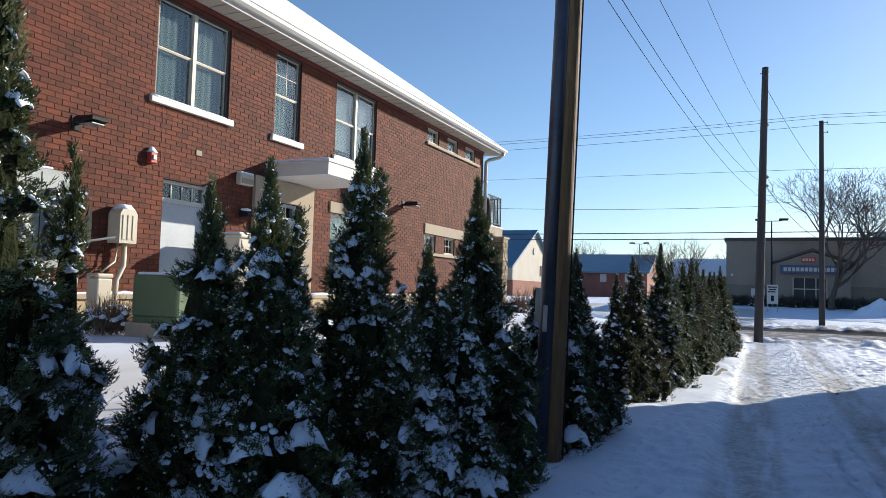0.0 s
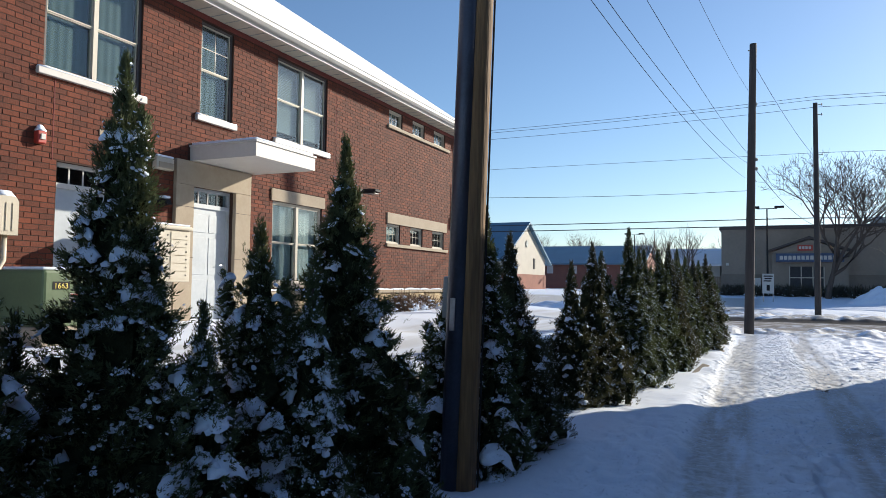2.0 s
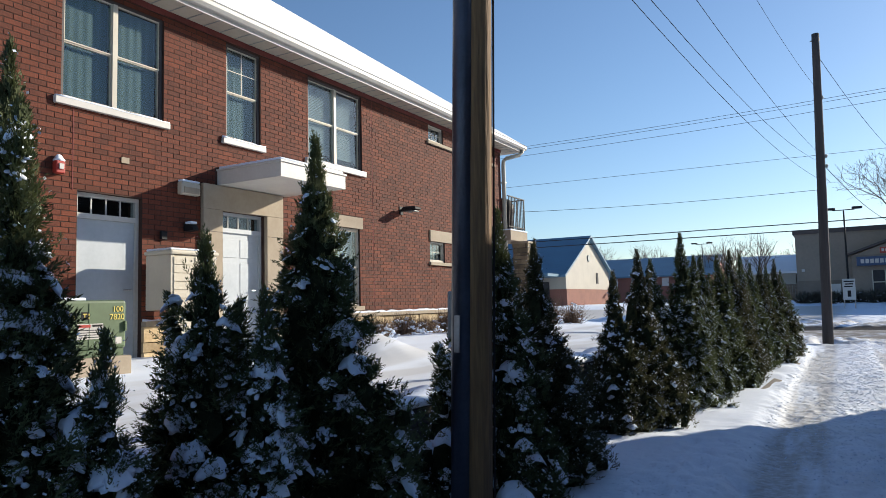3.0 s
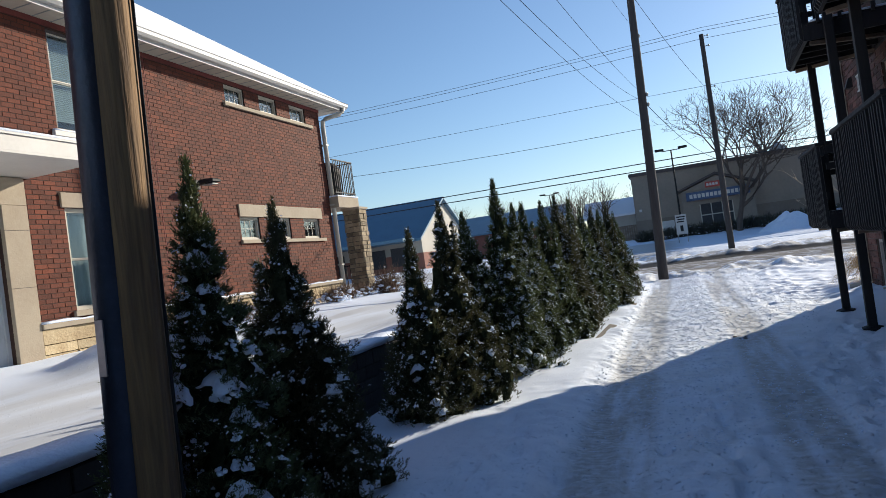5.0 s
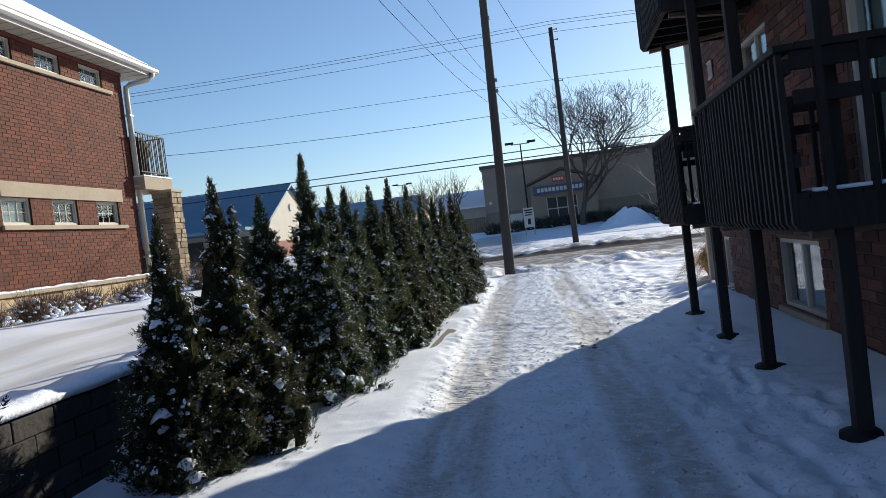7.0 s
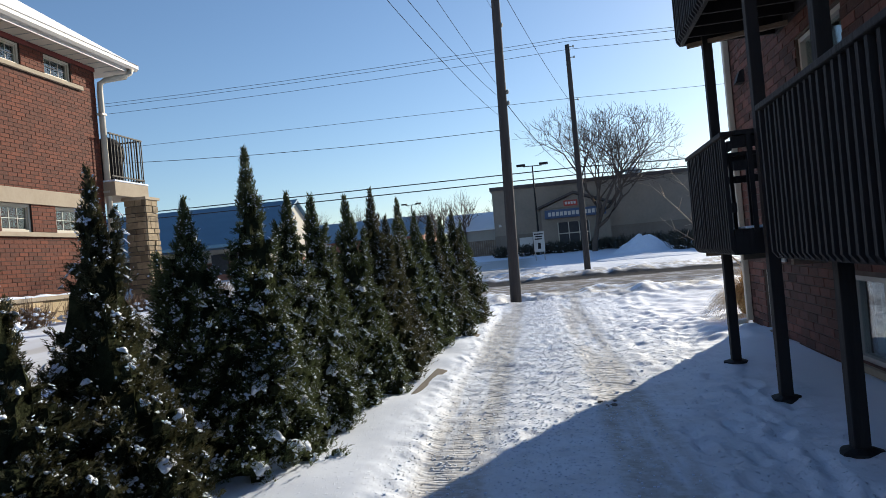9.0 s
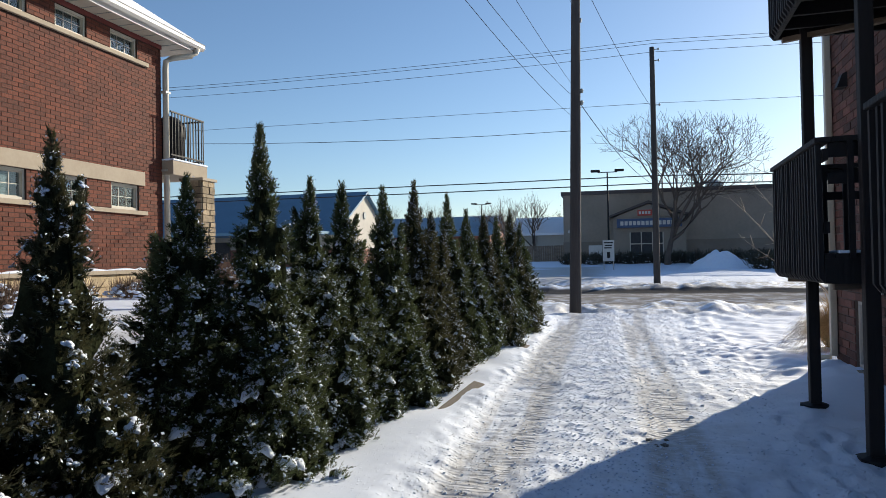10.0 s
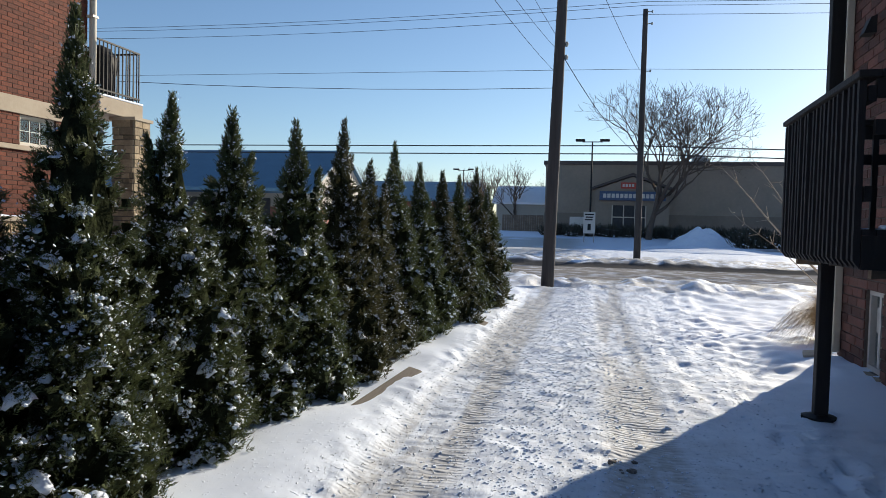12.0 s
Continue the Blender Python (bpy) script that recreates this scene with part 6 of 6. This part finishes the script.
def meter_bank():
    m = thing("meter_bank", "grey electric meter cabinet with glass meters", "meter cabinet", at=(FX, 8.95, 1.72))
    box_part("cabinet", (0.008, 0.26, -0.55, 0.44, 0.0, 1.19), M_GREYMETAL, m, bevel=0.01)
    box_part("snow_cap", (0.01, 0.26, -0.55, 0.2, 1.19, 1.22), M_SNOW, m, bevel=0.012)
    for c in (0.2, 0.36):
        for k in range(4):
            bm = bmesh.new()
            z = 0.22 + 0.22 * k
            tube(bm, [(0.261, c - 0.02, z), (0.31, c - 0.02, z)], 0.085, 16)
            ring = part("socket", bm, M_BLACK if c < 0.3 else M_STEEL, m)
            bm = bmesh.new()
            tube(bm, [(0.312, c - 0.02, z), (0.36, c - 0.02, z), (0.38, c - 0.02, z)], [0.07, 0.065, 0.04], 16)
            part("dial", bm, M_STEEL, ring, "round glass meter", smooth=True)
    box_part("panel_seam", (0.261, 0.264, 0.05, 0.06, 0.03, 1.15), M_BLACK, m)
    box_part("notice", (0.261, 0.264, -0.2, -0.05, 0.42, 0.58), M_WHITE, m, "white paper label")
    box_part("notice", (0.261, 0.264, -0.05, 0.06, 0.04, 0.14), M_WHITE, m)
    box_part("notice", (0.261, 0.264, -0.5, -0.38, 0.1, 0.3), M_BLUE, m, "blue label")
    for k in range(6):
        bm = bmesh.new()
        tube(bm, [(0.12, -0.45 + 0.15 * k, 0.0), (0.12, -0.45 + 0.15 * k, -0.9)], 0.025, 8)
        part("conduit", bm, M_STEEL, m)


meter_bank()


def phone_cabinet():
    c = thing("utility_box", "beige utility box on conduits against the brick", "utility box", at=(FX, 10.3, 2.1))
    bm = bmesh.new()
    prof = [(-0.14, 0.0), (0.14, 0.0), (0.14, 0.4), (0.1, 0.46), (-0.1, 0.46), (-0.14, 0.4)]
    loft(bm, [[(x, a, z) for a, z in prof] for x in (0.012, 0.24)])
    part("body", bm, M_BEIGE, c)
    for k in range(3):
        box_part("rib", (0.241, 0.25, -0.1 + 0.08 * k, -0.06 + 0.08 * k, 0.05, 0.38), M_BEIGE, c)
    bm = bmesh.new()
    loft(bm, [[(0.02, -0.11, 0.462), (0.22, -0.11, 0.462), (0.22, 0.11, 0.462), (0.02, 0.11, 0.462)], [(0.06, -0.07, 0.53), (0.18, -0.07, 0.53), (0.18, 0.07, 0.53), (0.06, 0.07, 0.53)]])
    part("snow_cap", bm, M_SNOW, c, smooth=True)
    for pts, r in (([(0.12, 0.05, 0.0), (0.12, 0.05, -0.3), (0.15, -0.08, -0.5), (0.15, -0.1, -1.1)], 0.035), ([(0.12, -0.06, 0.0), (0.13, -0.1, -0.25), (0.13, -0.3, -0.4)], 0.015)):
        bm = bmesh.new()
        tube(bm, pts, r, 8)
        part("conduit", bm, M_BEIGE, c, smooth=True)
    b = thing("cable_pedestal", "small beige cable pedestal by the wall", "utility box", at=(-7.45, 9.75, 0.9))
    box_part("body", (-0.1, 0.1, -0.11, 0.11, 0.0, 0.72), M_BEIGE, b, bevel=0.02)
    box_part("cap", (-0.11, 0.11, -0.12, 0.12, 0.722, 0.78), M_BEIGE, b, bevel=0.02)
    p = thing("dish_mount", "thin metal post holding a tilted dark dish seen edge-on", "satellite dish", at=(-7.35, 9.28, 0.9))
    bm = bmesh.new()
    tube(bm, [(0, 0, -0.1), (0.02, 0.08, 1.2)], 0.022, 8)
    part("post", bm, M_STEEL, p)
    bm = bmesh.new()
    rings = []
    for q, d in ((0.02, 0.0), (0.16, 0.012), (0.25, 0.04)):
        rings.append([(0.05 + 0.707 * (q * math.cos(k) * 0.8 + d), 0.1 + 0.707 * (d - q * math.cos(k) * 0.8), 1.35 + q * math.sin(k)) for k in np.linspace(0, 2 * math.pi, 20, endpoint=False)])
    rings += [[(a, b2 + 0.015, c2) for a, b2, c2 in r] for r in rings[::-1]]
    loft(bm, rings)
    part("dish", bm, M_BLACK, p, "dark dish", smooth=True)
    bm = bmesh.new()
    tube(bm, [(0.02, 0.08, 1.15), (0.1, 0.5, 1.24)], 0.016, 8)
    part("arm", bm, M_STEEL, p)


phone_cabinet()


def text_on(body, txt, size, m, mat, name="lettering"):
    cu = bpy.data.curves.new(name, "FONT")
    cu.body, cu.size, cu.extrude = txt, size, 0.001
    cu.materials.append(mat)
    tmp = bpy.data.objects.new(name, cu)
    me = bpy.data.meshes.new_from_object(tmp)
    bpy.data.objects.remove(tmp)
    ob = new(name, me)
    ob.parent = body
    ob.matrix_basis = m
    return ob


def transformer():
    t = thing("pad_transformer", "green pad-mounted transformer with yellow numbers and snow", "transformer", at=(-6.38, 9.65, 0.86))
    box_part("pad", (-0.42, 0.42, -0.05, 0.86, -0.2, 0.245), M_CAST, t, "concrete pad", bevel=0.015)
    box_part("skirt", (-0.34, 0.36, 0.0, 0.8, 0.246, 0.318), M_GREEN, t)
    bm = bmesh.new()
    box(bm, -0.36, 0.38, -0.02, 0.82, 0.32, 0.82, bevel=0.03)
    tank = part("tank", bm, M_GREEN, t)
    box_part("door_seam", (0.381, 0.386, 0.395, 0.402, 0.34, 0.79), M_GREEN, tank)
    box_part("label", (0.381, 0.385, 0.69, 0.76, 0.37, 0.44), M_WHITE, tank, "white square label")
    box_part("label", (0.381, 0.385, 0.27, 0.55, 0.43, 0.585), M_WHITE, tank, "white warning label with red heading")
    box_part("label_heading", (0.3855, 0.389, 0.28, 0.41, 0.548, 0.575), M_RED, tank, "red label heading")
    box_part("label_heading", (0.3855, 0.389, 0.43, 0.54, 0.555, 0.575), M_BLACK, tank, "dark label heading")
    for k in range(4):
        box_part("label_line", (0.3855, 0.388, 0.29, 0.52, 0.445 + 0.024 * k, 0.452 + 0.024 * k), M_BLACK, tank)
    box_part("latch", (0.381, 0.41, 0.785, 0.805, 0.5, 0.6), M_GREEN, tank)
    box_part("number_plate", (0.381, 0.384, 0.08, 0.265, 0.622, 0.702), M_BLACK, tank, "black number plate")
    box_part("number_plate", (0.381, 0.384, 0.315, 0.405, 0.622, 0.702), M_BLACK, tank, "black number plate")
    bm = bmesh.new()
    box(bm, -0.33, 0.3, 0.02, 0.42, 0.812, 0.85, bevel=0.015)
    part("snow_cap", bm, M_SNOW, t, smooth=True)
    face = Matrix(((0, 0, 1, 0.386), (1, 0, 0, 0), (0, 1, 0, 0), (0, 0, 0, 1)))
    text_on(t, "100", 0.085, face @ Matrix.Translation((0.65, 0.7, 0)), M_YELLOW)
    text_on(t, "7820", 0.085, face @ Matrix.Translation((0.62, 0.62, 0)), M_YELLOW)
    text_on(t, "1663", 0.08, face @ Matrix.Translation((0.09, 0.632, 0)), M_YELLOW)
    text_on(t, "T1", 0.08, face @ Matrix.Translation((0.325, 0.632, 0)), M_YELLOW)


transformer()


def mailbox():
    m = thing("cluster_mailbox", "beige cluster mailbox with locker doors on a pedestal", "mailbox", at=(-7.35, 11.95, 0.92))
    box_part("pedestal", (-0.12, 0.12, 0.18, 0.52, -0.1, 0.64), M_BEIGE, m)
    c = box_part("cabinet", (-0.25, 0.25, -0.05, 0.72, 0.642, 1.38), M_BEIGE, m, bevel=0.01)
    box_part("hood", (-0.27, 0.29, -0.07, 0.74, 1.382, 1.44), M_BEIGE, m, bevel=0.02)
    box_part("snow_cap", (-0.25, 0.25, -0.05, 0.72, 1.442, 1.47), M_SNOW, m, bevel=0.012)
    for col in range(2):
        for k in range(6):
            y0, z0 = 0.0 + 0.35 * col, 0.69 + 0.112 * k
            box_part("locker_door", (0.251, 0.262, y0, y0 + 0.32, z0, z0 + 0.1), M_BEIGE, c)
            box_part("lock", (0.263, 0.268, y0 + 0.27, y0 + 0.29, z0 + 0.04, z0 + 0.06), M_BLACK, m)


mailbox()
vb = thing("wall_plate", "small pale cover plate on red brick", "cover plate", at=(FX, 11.75, 3.62))
box_part("plate", (0.007, 0.02, -0.06, 0.06, -0.04, 0.04), M_CAST, vb)
tagged(box_part("trim_joint", (FX + 0.001, FX + 0.009, 17.55, 17.562, 1.5, 5.88), M_FRIEZE), "vertical control joint in brickwork", "trim", kind="structure")
tagged(box_part("trim_joint", (FX + 0.001, FX + 0.009, 11.0, 11.012, 3.12, 4.18), M_FRIEZE), "vertical control joint in brickwork", "trim", kind="structure")
